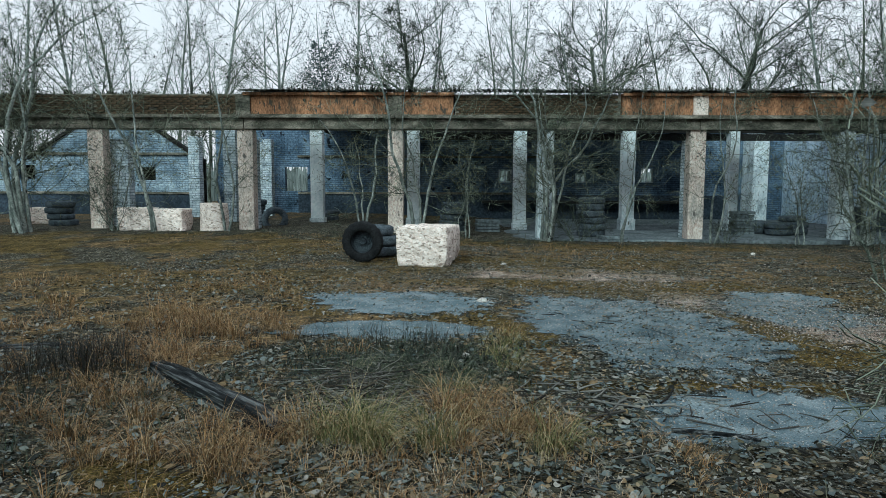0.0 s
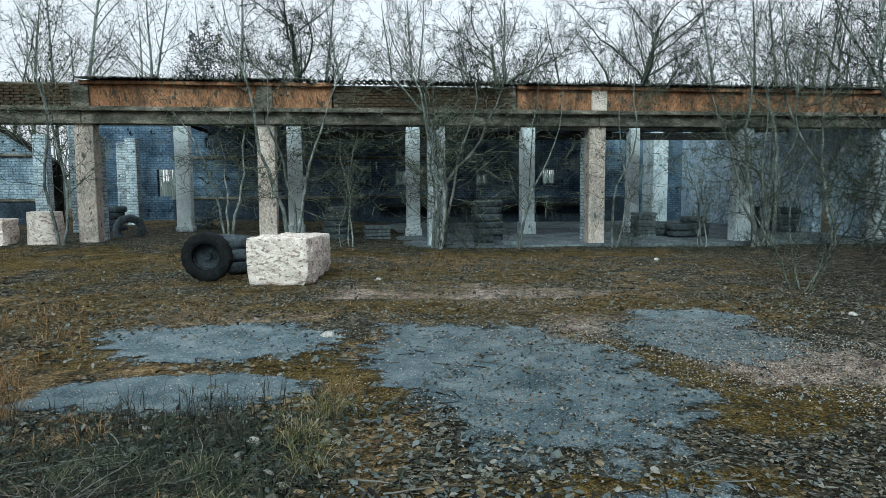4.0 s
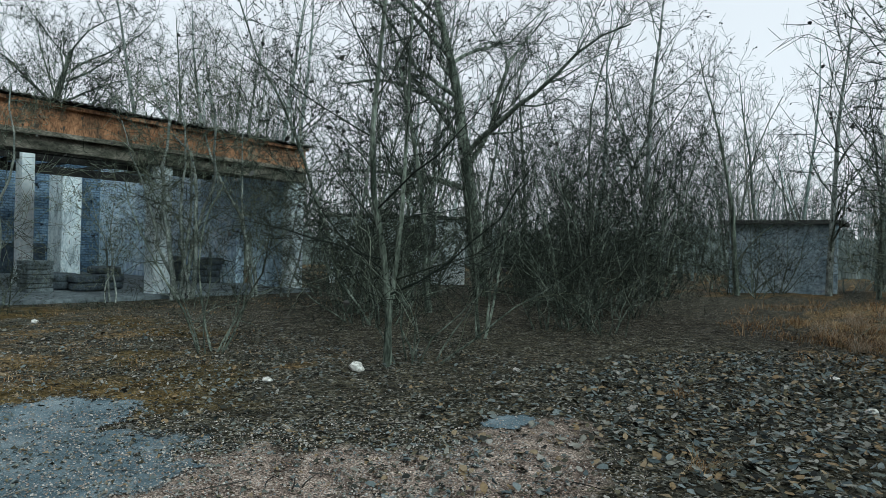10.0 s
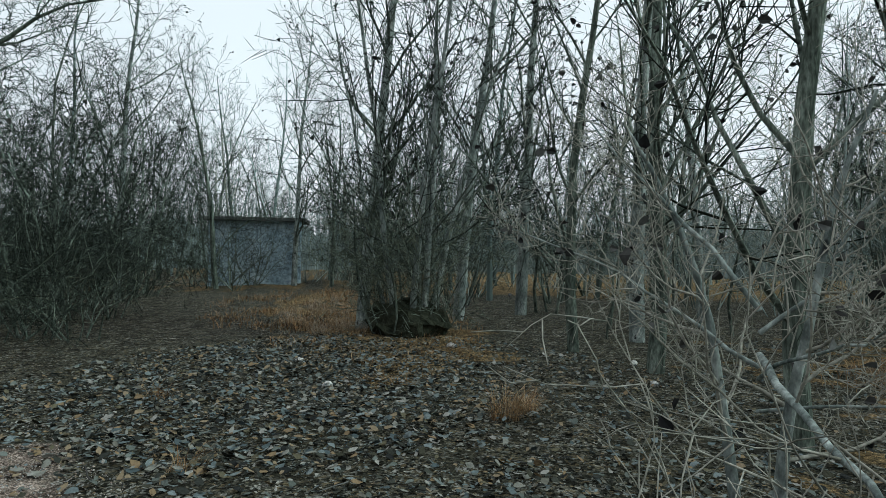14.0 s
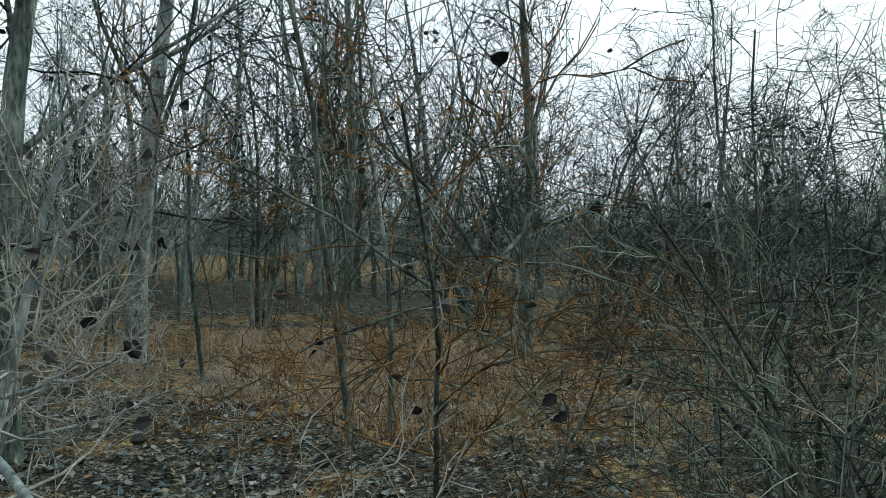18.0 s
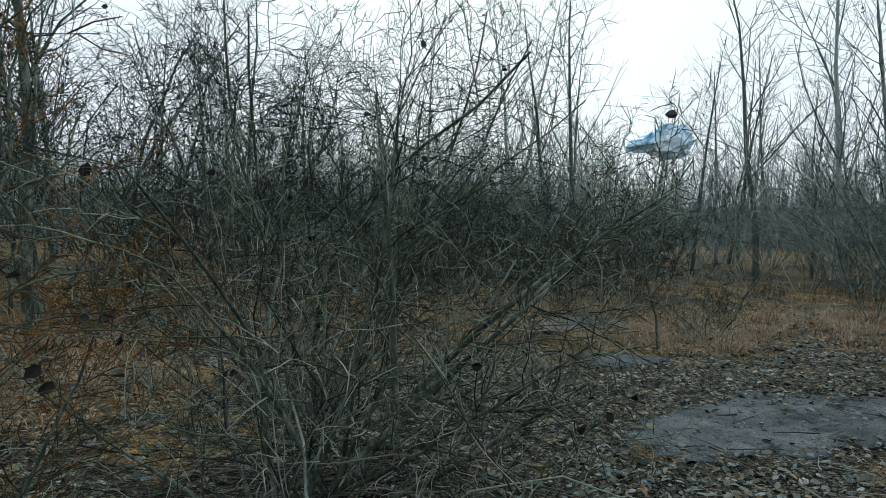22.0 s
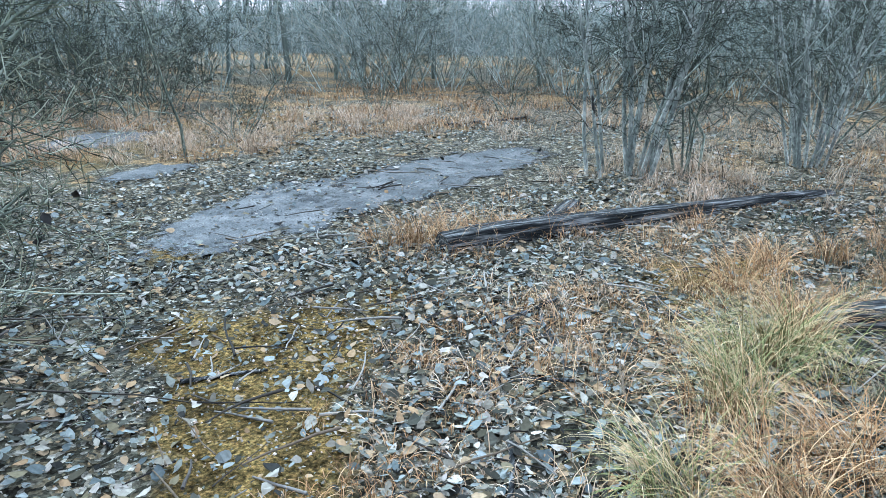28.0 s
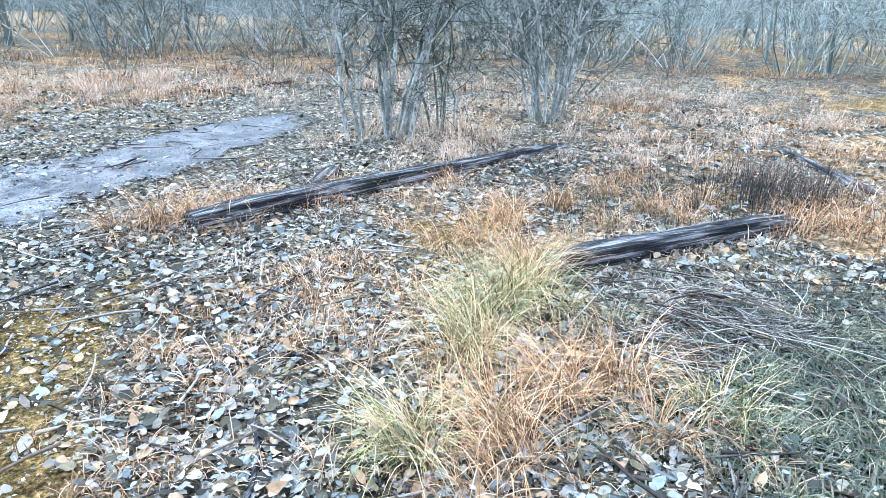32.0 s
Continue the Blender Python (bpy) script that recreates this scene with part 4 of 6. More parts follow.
# ---- bare trees ----
def tube_mesh(polys, sides):
    """Tapered tubes along polylines (points, start radius, end radius) as numpy vertices and faces."""
    V, F, base = [], [], 0
    ang = np.arange(sides) * 2 * math.pi / sides
    ca, sa = np.cos(ang), np.sin(ang)
    for pts, r0, r1 in polys:
        P = np.array(pts)
        k = len(P)
        d = np.gradient(P, axis=0)
        d /= np.linalg.norm(d, axis=1, keepdims=True) + 1e-9
        ref = np.array([0.31, 0.95, 0.05]) if abs(d[0, 1]) < 0.8 else np.array([0.95, 0.05, 0.31])
        u = np.cross(d, ref)
        u /= np.linalg.norm(u, axis=1, keepdims=True) + 1e-9
        w = np.cross(d, u)
        r = np.linspace(r0, r1, k)[:, None, None]
        ring = P[:, None, :] + r * (ca[None, :, None] * u[:, None, :] + sa[None, :, None] * w[:, None, :])
        V.append(ring.reshape(-1, 3))
        for i in range(k - 1):
            a = base + i * sides
            for j in range(sides):
                j2 = (j + 1) % sides
                F.append((a + j, a + j2, a + sides + j2, a + sides + j))
        base += k * sides
    return (np.concatenate(V) if V else np.zeros((0, 3))), F


def fast_mesh(name, V, F, mat, smooth=True):
    """Quads from numpy arrays."""
    me = bpy.data.meshes.new(name)
    F = np.asarray(F, dtype=np.int32)
    n, k = F.shape
    me.vertices.add(len(V))
    me.vertices.foreach_set("co", np.asarray(V, dtype=np.float32).ravel())
    me.loops.add(n * k)
    me.loops.foreach_set("vertex_index", F.ravel())
    me.polygons.add(n)
    me.polygons.foreach_set("loop_start", np.arange(0, n * k, k, dtype=np.int32))
    me.polygons.foreach_set("use_smooth", np.full(n, smooth))
    me.materials.append(mat)
    me.update(calc_edges=True)
    return me


def grow(rng, out, p, d, L, r, lev, S, keep=None):
    n = S["seg"][lev]
    pts, dirs = [p], []
    for i in range(n):
        w = S["wob"][lev]
        d = (d + Vector((rng.gauss(0, w), rng.gauss(0, w), rng.gauss(0, w) + S["up"][lev]))).normalized()
        p = p + d * (L / n)
        if p.z < 0.05:
            p.z = 0.05
        pts.append(p)
        dirs.append(d)
    tip = r * S["tip"][lev]
    if keep is None or keep(pts):
        out[lev].append(([tuple(q) for q in pts], r, tip))
    elif lev > 0:
        return
    if lev + 1 >= len(S["seg"]):
        return
    kids = S["kids"][lev]
    s0 = S["start"][lev]
    for k in range(kids):
        s = s0 + (1 - s0) * (k + rng.random()) / kids
        i = min(n - 1, int(s * n))
        q = pts[i].lerp(pts[i + 1], s * n - i)
        ax = dirs[i].orthogonal().normalized()
        ax.rotate(Matrix.Rotation(rng.random() * 2 * math.pi + k * 2.4, 3, dirs[i]))
        c = dirs[i].copy()
        c.rotate(Matrix.Rotation(radians(rng.uniform(*S["ang"][lev])), 3, ax))
        l2 = L * rng.uniform(*S["len"][lev]) * (1 - S["fade"][lev] * s)
        grow(rng, out, q, c, l2, max(S.get("least", 0.0016), (r + (tip - r) * s) * S["rad"][lev]), lev + 1, S, keep)


POPLAR = dict(seg=[9, 5, 3, 1], wob=[0.05, 0.12, 0.2, 0.2], up=[0.05, 0.10, 0.06, 0.03], tip=[0.12, 0.25, 0.4, 0.6], kids=[17, 6, 5], start=[0.12, 0.15, 0.1], ang=[(25, 50), (25, 55), (25, 60)], len=[(0.28, 0.5), (0.3, 0.55), (0.35, 0.65)], fade=[0.55, 0.4, 0.3], rad=[0.42, 0.5, 0.55], least=0.0065)
SHRUB = dict(seg=[7, 5, 3, 1], wob=[0.17, 0.24, 0.28, 0.28], up=[0.0, 0.03, 0.0, -0.02], tip=[0.25, 0.3, 0.4, 0.6], kids=[8, 5, 4], start=[0.15, 0.1, 0.1], ang=[(30, 65), (30, 70), (30, 75)], len=[(0.3, 0.55), (0.35, 0.65), (0.4, 0.7)], fade=[0.4, 0.3, 0.3], rad=[0.5, 0.55, 0.6], least=0.0042)
NEAR = dict(SHRUB, seg=[9, 6, 4, 2], wob=[0.12, 0.2, 0.26, 0.3], kids=[11, 6, 4], len=[(0.3, 0.6), (0.35, 0.7), (0.35, 0.65)], least=0.0016)
FRONT = dict(SHRUB, seg=[12, 7, 4, 2], wob=[0.15, 0.17, 0.2, 0.2], up=[0.05, 0.05, 0.02, 0.0], tip=[0.18, 0.25, 0.4, 0.6], kids=[16, 8, 3], ang=[(50, 95), (30, 65), (30, 65)], len=[(0.25, 0.45), (0.3, 0.6), (0.4, 0.7)], start=[0.2, 0.12, 0.1], rad=[0.36, 0.5, 0.6], least=0.006)
SPREAD = dict(least=0.010, seg=[8, 8, 5, 3, 1], wob=[0.06, 0.16, 0.2, 0.22, 0.25], up=[0.03, 0.03, 0.03, 0.02, 0.0], tip=[0.3, 0.22, 0.3, 0.4, 0.5], kids=[13, 10, 7, 5], start=[0.33, 0.12, 0.1, 0.1], ang=[(35, 70), (25, 60), (30, 65), (30, 70)], len=[(0.5, 0.8), (0.3, 0.55), (0.35, 0.6), (0.35, 0.6)], fade=[0.3, 0.35, 0.3, 0.3], rad=[0.5, 0.5, 0.5, 0.6])
FARTREE = dict(least=0.011, seg=[5, 3, 1], wob=[0.06, 0.13, 0.2], up=[0.05, 0.1, 0.05], tip=[0.15, 0.3, 0.5], kids=[14, 7], start=[0.15, 0.1], ang=[(22, 50), (25, 60)], len=[(0.25, 0.5), (0.3, 0.6)], fade=[0.5, 0.4], rad=[0.42, 0.5])


def tree_parts(seed, S, height, r, stems=1, lean=0.1, spread=0.0, keep=None, trunk_mat=M_BARK, twig_mat=M_TWIG, sides=(6, 3, 3), base_r=0.25, limbs=(), remains=0, remain_size=0.05, remain_mat=M_POD, branch_mat=M_BARK):
    """The meshes of one bare tree or shrub: trunk (or stems), branches and twigs."""
    rng = random.Random(seed)
    out = [[] for _ in S["seg"]]
    for k in range(stems):
        a = rng.random() * 6.28 if stems == 1 else 6.28 * k / stems + rng.uniform(-0.4, 0.4)
        t = lean if stems == 1 else spread * rng.uniform(0.25, 1.0)
        d = Vector((math.cos(a) * t, math.sin(a) * t, 1)).normalized()
        o = Vector((math.cos(a), math.sin(a), 0)) * (base_r * rng.random() if stems > 1 else 0)
        f = 1 if stems == 1 else rng.uniform(0.6, 1.0)
        grow(rng, out, o + Vector((0, 0, -0.08)), d, height * f, r * f, 0, S, keep)
    for ox, oy, oz, dx, dy, dz, L, rl in limbs:
        grow(rng, out, Vector((ox, oy, oz)), Vector((dx, dy, dz)).normalized(), L, rl, 0, dict(S, wob=[S.get("limb_wob", 0.05)] + S["wob"][1:], up=[0.0] + S["up"][1:]), keep)
    made = []
    if stems == 1:
        trunk = out[0] + (out[1] if len(out) == 5 else [])
        V, F = tube_mesh(trunk, sides[0])
        made.append(("trunk", fast_mesh("trunk", V, F, trunk_mat)))
    else:
        for one in out[0]:
            V, F = tube_mesh([one], sides[0])
            made.append(("stem", fast_mesh("stem", V, F, trunk_mat)))
    crown = out[2:] if len(out) == 5 and stems == 1 else out[1:]
    Vb, Fb = tube_mesh(crown[0], sides[1])
    Vt, Ft = tube_mesh([q for lv in crown[1:] for q in lv], sides[2])
    me = fast_mesh("crown", np.concatenate([Vb, Vt]), np.concatenate([np.array(Fb), np.array(Ft) + len(Vb)]), trunk_mat if trunk_mat is M_LICHEN else branch_mat)
    me.materials.append(twig_mat)
    me.polygons.foreach_set("material_index", np.concatenate([np.zeros(len(Fb), np.int32), np.ones(len(Ft), np.int32)]))
    made.append(("crown", me))
    if remains:
        made.append(("withered_leaves", leaf_mesh(rng, [q[0][-1] for lv in out[1:] for q in lv], remains, remain_size, remain_mat)))
    return made, out


def leaf_mesh(rg, tips, n, size, mat, ok=None):
    """Small withered leaves hanging at twig ends."""
    V, F = [], []
    for _ in range(n):
        p = Vector(rg.choice(tips))
        if ok and not ok([p]):
            continue
        s = size * rg.uniform(0.6, 1.3)
        m = Euler((rg.uniform(0, 6), rg.uniform(0, 6), rg.uniform(0, 6))).to_matrix()
        b = len(V)
        cu = rg.uniform(0.1, 0.6)
        for a2, b2, c2 in ((0, 0, 0), (0.5, 0.35, cu), (0.42, 0.95, cu * 0.9), (0, 1.45, 0.2), (-0.45, 0.9, cu), (-0.52, 0.3, cu * 0.8)):
            V.append(tuple(p + m @ Vector((a2 * s, -b2 * s, c2 * s)) - Vector((0, 0, s * 0.5))))
        F.append((b, b + 1, b + 2, b + 3))
        F.append((b, b + 3, b + 4, b + 5))
    return fast_mesh("withered_leaves", np.array(V), F, mat, False)


def tree(name, meshes, x, y, rz=0.0, s=1.0, label="", category="tree", group="", tilt=0.0):
    ob = empty(name, label=label, category=category, group=group)
    ob.matrix_basis = pose(x, y, ground_z(x, y), tilt, 0, rz)
    ob.scale = (s, s, s)
    for nm, me in meshes:
        c = new(nm, me)
        c.parent = ob
        if nm in ("crown", "withered_leaves"):
            c["kind"] = "stuff"
    return ob


poplars = [tree_parts(100 + i, POPLAR, h, 0.012 * h, trunk_mat=M_BARK_PALE if i % 2 else M_BARK, twig_mat=M_TWIG, remains=260, remain_size=0.055)[0] for i, h in enumerate((11, 12.5, 9.5, 13.5))]
shrubs = [tree_parts(200 + i, SHRUB, h, 0.026, stems=n, spread=sp)[0] for i, (h, n, sp) in enumerate(((4.2, 7, 0.75), (3.4, 7, 0.95), (5.2, 6, 0.5), (2.6, 8, 1.1)))]
saplings = [tree_parts(300 + i, SHRUB, h, 0.022, stems=1, lean=0.15, twig_mat=M_BRUSH)[0] for i, h in enumerate((3.6, 4.6, 2.8))]
tall_multi = [tree_parts(400 + i, POPLAR, 9.0, 0.075, stems=n, spread=0.28, base_r=0.5, trunk_mat=M_BARK_PALE, remains=400, remain_size=0.05)[0] for i, n in enumerate((6, 5))]

# the big spreading tree east of the building
big, _ = tree_parts(7, SPREAD, 9.5, 0.26, sides=(8, 5, 3), trunk_mat=M_BARK)
tree("spreading_tree", big, 18.7, 17.6, 40, 1.15, "large spreading bare tree with heavy limbs")
# shrubs and slender trees along the building's front
front_trees = [tree_parts(500 + i, FRONT, h, r, stems=n, spread=sp, trunk_mat=M_BARK_PALE, branch_mat=M_BARK, twig_mat=M_BRUSH, base_r=0.35, remains=60, remain_size=0.05)[0] for i, (h, n, sp, r) in enumerate(((7.6, 6, 0.16, 0.075), (7.8, 2, 0.1, 0.055), (4.6, 3, 0.25, 0.035), (6.8, 3, 0.32, 0.065)))]
for i, (x, y, k, s) in enumerate(((0.35, 22.1, 0, 1.0), (-3.75, 22.0, 3, 1.05), (-9.9, 22.0, 1, 0.95), (-16.0, 21.3, 0, 1.3), (10.45, 22.1, 0, 1.1), (12.6, 21.7, 1, 1.1), (-12.2, 21.8, 1, 1.15), (5.75, 22.1, 1, 0.85), (2.85, 22.2, 1, 0.8), (-5.5, 22.2, 3, 0.8), (-2.2, 22.3, 2, 0.9), (-18.9, 21.4, 3, 1.3), (-22.0, 20.5, 0, 1.4), (13.4, 21.3, 2, 1.1), (-13.6, 22.1, 2, 0.9), (8.6, 22.2, 2, 0.8))):
    tree("shrub_tree", front_trees[k], x, y, i * 71, s, "crooked grey-stemmed bare tree growing before the open garage", "tree", "trees along the building")
for i, (x, y, k, s) in enumerate(((1.4, 22.3, 3, 0.8), (-13.4, 22.0, 3, 0.8), (6.2, 22.2, 3, 0.6), (14.6, 20.8, 0, 1.1))):
    tree("shrub", shrubs[k], x, y, i * 71, s, "bare many-stemmed shrub at the foot of the garage", "shrub", "shrubs along the building")
# poplars behind the building
rng = random.Random(11)
for i in range(42):
    x, y = -32 + i * 1.6 + rng.uniform(-0.8, 0.8), rng.uniform(38.5, 50)
    tree("poplar", poplars[i % 4], x, y, rng.uniform(0, 360), rng.uniform(0.85, 1.3), "bare poplar standing behind the garage", "tree", "poplars behind the building")
tree("spreading_tree", big, -4.4, 40.5, 160, 1.1, "bare tree with forked crown rising behind the roof")
tree("spreading_tree", big, 12.9, 39.5, 250, 1.15, "bare tree with forked crown rising behind the roof")
ivy_tree, _ = tree_parts(640, dict(POPLAR, kids=[26, 8, 5], start=[0.4, 0.1, 0.1]), 11.0, 0.13, remains=7000, remain_size=0.06, remain_mat=M_IVYLEAF)
tree("spreading_tree", big, 7.0, 44.0, 20, 1.2, "bare tree with forked crown rising behind the roof")
for i, (x, y, k, s) in enumerate(((-27, 38.6, 3, 1.1), (-24, 39.5, 1, 1.2), (-21.5, 38.8, 0, 1.15), (-18.5, 39.5, 2, 1.3), (-15.8, 38.8, 3, 1.1), (-13, 40, 1, 1.05), (15.2, 38.6, 0, 1.1), (17, 36, 3, 1.1), (18.2, 31, 2, 1.15), (19.2, 28.5, 1, 1.1), (21.2, 31.5, 3, 1.2), (18.6, 33, 1, 1.05), (17.4, 29, 2, 1.1), (20, 38, 0, 1.2), (6.0, 39, 3, 1.0), (0.5, 39, 1, 1.0))):
    tree("poplar", poplars[k], x, y, i * 63, s, "bare poplar standing behind the garage", "tree", "poplars behind the building")
tree("ivy_tree", ivy_tree, -10.2, 42.0, 0, 0.85, "tree wrapped in dense blue-green ivy behind the roof")
# the thicket east of the yard
tree("shrub", shrubs[0], 5.6, 13.4, 10, 0.75, "bare shrub at the yard's edge", "shrub", "thicket shrubs")
thicket = [tree_parts(220 + i, dict(SHRUB, kids=[6, 4, 4], least=0.006), h, 0.024, stems=8, spread=sp, base_r=0.6, twig_mat=M_TWIG, branch_mat=M_BRUSH)[0] for i, (h, sp) in enumerate(((3.8, 0.8), (3.2, 1.1), (4.6, 0.6)))]
tangle = [tree_parts(240 + i, dict(SHRUB, kids=[13, 6, 4], start=[0.2, 0.1, 0.1], wob=[0.12, 0.2, 0.25, 0.28], up=[0.03, 0.04, 0.02, 0.0], len=[(0.25, 0.45), (0.35, 0.6), (0.4, 0.7)], least=0.0075), h, 0.055, stems=4, spread=0.45, base_r=0.5, twig_mat=M_TWIG)[0] for i, h in enumerate((7.5, 6.0))]
edge_tree, _ = tree_parts(251, dict(SHRUB, seg=[9, 6, 3, 2], kids=[18, 8, 4], start=[0.14, 0.1, 0.1], wob=[0.06, 0.13, 0.2, 0.25], up=[0.05, 0.06, 0.03, 0.0], tip=[0.15, 0.3, 0.4, 0.6], ang=[(40, 75), (30, 60), (30, 65)], len=[(0.25, 0.45), (0.35, 0.6), (0.4, 0.7)], rad=[0.36, 0.5, 0.6], least=0.0045), 7.6, 0.055, stems=2, spread=0.14, base_r=0.1, trunk_mat=M_BARK, branch_mat=M_TWIG, twig_mat=M_TWIG, remains=260, remain_size=0.045, sides=(8, 4, 3))
tree("dark_tree", edge_tree, 6.55, 11.0, 30, 1.0, "dark forked bare tree with hanging dead leaves beside the yard", "tree")
tree("shrub", thicket[1], 7.0, 10.9, 200, 0.75, "bare shrub at the yard's edge", "shrub", "thicket shrubs")
for i in range(84):
    x, y = rng.uniform(7.4, 24), rng.uniform(9.2, 20)
    if y < 9.4 + (x - 7) * 0.18 or x < -0.6 + (y - 3) * 0.86 or abs((x - 0.3) * 0.566 - (y - 5.6) * 0.824) < 1.1:
        continue
    tree("shrub", thicket[i % 3], x, y, rng.uniform(0, 360), rng.uniform(0.65, 1.0), "bare grey-brown thicket shrub", "shrub", "thicket shrubs")
for i, (x, y, s) in enumerate(((9.6, 11.6, 0.6), (12.4, 11.2, 0.8), (15.0, 12.2, 0.75), (17.5, 12.6, 1.0), (11.0, 16.0, 1.0), (14.0, 17.5, 1.1), (20.5, 14.6, 1.2), (17.0, 19.0, 1.2), (23.5, 13.2, 1.2), (26.5, 14.8, 1.25), (22.0, 17.8, 1.2), (27.0, 18.0, 1.3), (30.5, 15.6, 1.3))):
    tree("thicket_tree", tangle[i % 2], x, y, i * 87, s, "crooked bare tree tangled in the thicket", "tree", "thicket trees")
for i, (x, y, s) in enumerate(((24.5, 1.8, 1.1), (21.0, -0.5, 1.1), (29.0, 3.0, 1.3), (17.5, 0.6, 0.9), (27.0, -3.5, 1.2), (33.0, 5.5, 1.2), (41, 7, 1.5), (42, 11, 1.6), (41.5, 15, 1.5), (44, 18, 1.6), (40, 3.0, 1.4))):
    tree("thicket_tree", tangle[i % 2], x, y, i * 67, s, "crooked bare tree at the far edge of the straw", "tree", "trees beyond the straw")
for i, (x, y, s) in enumerate(((12.5, 15, 0.75), (21, 13, 0.85), (22, 18, 1.0), (20, 21, 0.9), (28.5, 11.8, 0.9), (32, 9.0, 1.0), (31, 7.2, 0.9))):
    tree("poplar", poplars[i % 4], x, y, i * 87, s, "bare tree standing in the thicket", "tree", "thicket poplars")
# coppiced poplar with dense dark shoots at its foot
coppice = tree("coppiced_poplar", tall_multi[0], 12.9, 4.7, 0, 1.1, "clump of pale poplar stems rising from dense shoots")
tree("poplar", poplars[1], 13.6, 5.6, 70, 0.95, "pale leaning poplar beside the clump", "tree", tilt=8)
bm = bmesh.new()
bmesh.ops.create_icosphere(bm, subdivisions=4, radius=1)
for v in bm.verts:
    q = v.co.copy()
    v.co = Vector((q.x * 0.7, q.y * 0.7, 0.12 + q.z * 0.42)) + noise.noise_vector(q * 2.2) * 0.2 + noise.noise_vector(q * 6) * 0.09
part("stool", bm, M_IVY, coppice, "dark mossy stool")
dense, _ = tree_parts(231, dict(SHRUB, kids=[7, 5, 3], up=[0.03, 0.03, 0.0, 0.0], least=0.005), 3.0, 0.02, stems=34, spread=0.55, base_r=0.75, trunk_mat=M_BARK, twig_mat=M_BRUSH, branch_mat=M_BARK)
tree("bush", dense, 12.9, 4.7, 0, 1.1, "dense dark bush of shoots round the poplar clump", "bush")

# ---- the trees close to the path ----
TRODDEN = [(-2.74, 0.9), (-2.12, 2.26), (-1.64, 3.35), (-1.13, 4.09), (-0.41, 4.8), (0.3, 5.5), (-0.1, 5.95)]


def clear_path(pts, ox=0.0, oy=0.0):
    """Keeps twigs off the trodden line across the yard."""
    for q in pts:
        x, y = q.x + ox, q.y + oy
        for (ax, ay), (bx, by) in zip(TRODDEN, TRODDEN[1:]):
            t = max(0.0, min(1.0, ((x - ax) * (bx - ax) + (y - ay) * (by - ay)) / ((bx - ax) ** 2 + (by - ay) ** 2)))
            if math.hypot(x - ax - t * (bx - ax), y - ay - t * (by - ay)) < (0.5 if y > 4.2 else 0.19):
                return False
    return True


def near_tree(name, x, y, seed, S, h, r, label, stems=1, spread=0.5, lean=0.1, trunk_mat=M_BARK, twig_mat=M_TWIG, leaves=0, category="tree", leaf_size=0.045, limbs=(), branch_mat=M_BARK, base_r=0.3):
    meshes, out = tree_parts(seed, S, h, r, stems, lean, spread, lambda pts: clear_path(pts, x, y), trunk_mat, twig_mat, (9, 5, 3), base_r=base_r, limbs=limbs, branch_mat=branch_mat)
    ob = tree(name, meshes, x, y, 0, 1, label, category)
    if leaves:
        c = new("withered_leaves", leaf_mesh(random.Random(seed + 1), [q[0][-1] for lv in out[1:] for q in lv], leaves, leaf_size, M_POD, lambda p: clear_path(p, x, y)))
        c.parent = ob
        c["kind"] = "stuff"
    return ob


near_tree("pale_sapling", 3.0, 3.75, 21, dict(NEAR, kids=[11, 7, 3], start=[0.3, 0.1, 0.1], wob=[0.12, 0.17, 0.2, 0.24], ang=[(45, 85), (35, 70), (30, 70)], up=[0.02, 0.2, 0.1, 0.03], rad=[0.42, 0.55, 0.6], len=[(0.3, 0.55), (0.35, 0.6), (0.35, 0.6)], least=0.0022, limb_wob=0.13), 3.0, 0.042, "young pale-barked tree with crooked limbs, whitish twigs and withered leaves", stems=2, spread=0.16, base_r=0.1, trunk_mat=M_BARK_PALE, branch_mat=M_TWIG_LIGHT, twig_mat=M_TWIG_LIGHT, leaves=95, leaf_size=0.04,
          limbs=((0, 0, 1.1, -1.4, 1.45, 0.75, 2.3, 0.018), (0, 0, 1.2, -0.36, -0.6, 0.6, 1.15, 0.012), (0, 0, 1.05, 0.3, 0.85, 0.35, 1.3, 0.011), (0, 0, 1.0, -0.75, 0.35, 0.45, 1.2, 0.011), (0.02, 0, 0.85, -0.55, -0.75, 0.2, 0.95, 0.009), (0, 0, 1.3, 0.1, 0.5, 0.9, 1.5, 0.013)))
near_tree("lichen_sapling", 1.42, 2.56, 35, dict(NEAR, kids=[13, 6, 4], start=[0.22, 0.1, 0.1], wob=[0.11, 0.18, 0.24, 0.26], ang=[(40, 75), (30, 65), (30, 70)], rad=[0.48, 0.6, 0.6], len=[(0.3, 0.5), (0.35, 0.6), (0.35, 0.6)], least=0.0022, limb_wob=0.15), 2.7, 0.017, "thin bare sapling with orange lichen on its twigs", stems=2, spread=0.12, base_r=0.06, trunk_mat=M_BARK, branch_mat=M_LICHEN, twig_mat=M_LICHEN, leaves=36, leaf_size=0.04,
          limbs=((0.02, 0, 1.42, 0.93, 0.37, 0.02, 1.25, 0.0085), (0.02, 0, 1.35, 0.8, 0.33, 0.62, 1.7, 0.011), (0, 0, 1.2, -0.75, -0.3, 0.4, 1.0, 0.009), (0, 0, 1.5, -0.55, -0.2, 0.82, 1.4, 0.011), (0, 0, 1.0, 0.75, 0.1, 0.12, 0.8, 0.007), (0, 0, 1.1, -0.85, 0.1, 0.1, 0.8, 0.007), (0, 0, 1.6, 0.35, 0.3, 0.9, 1.3, 0.010)))
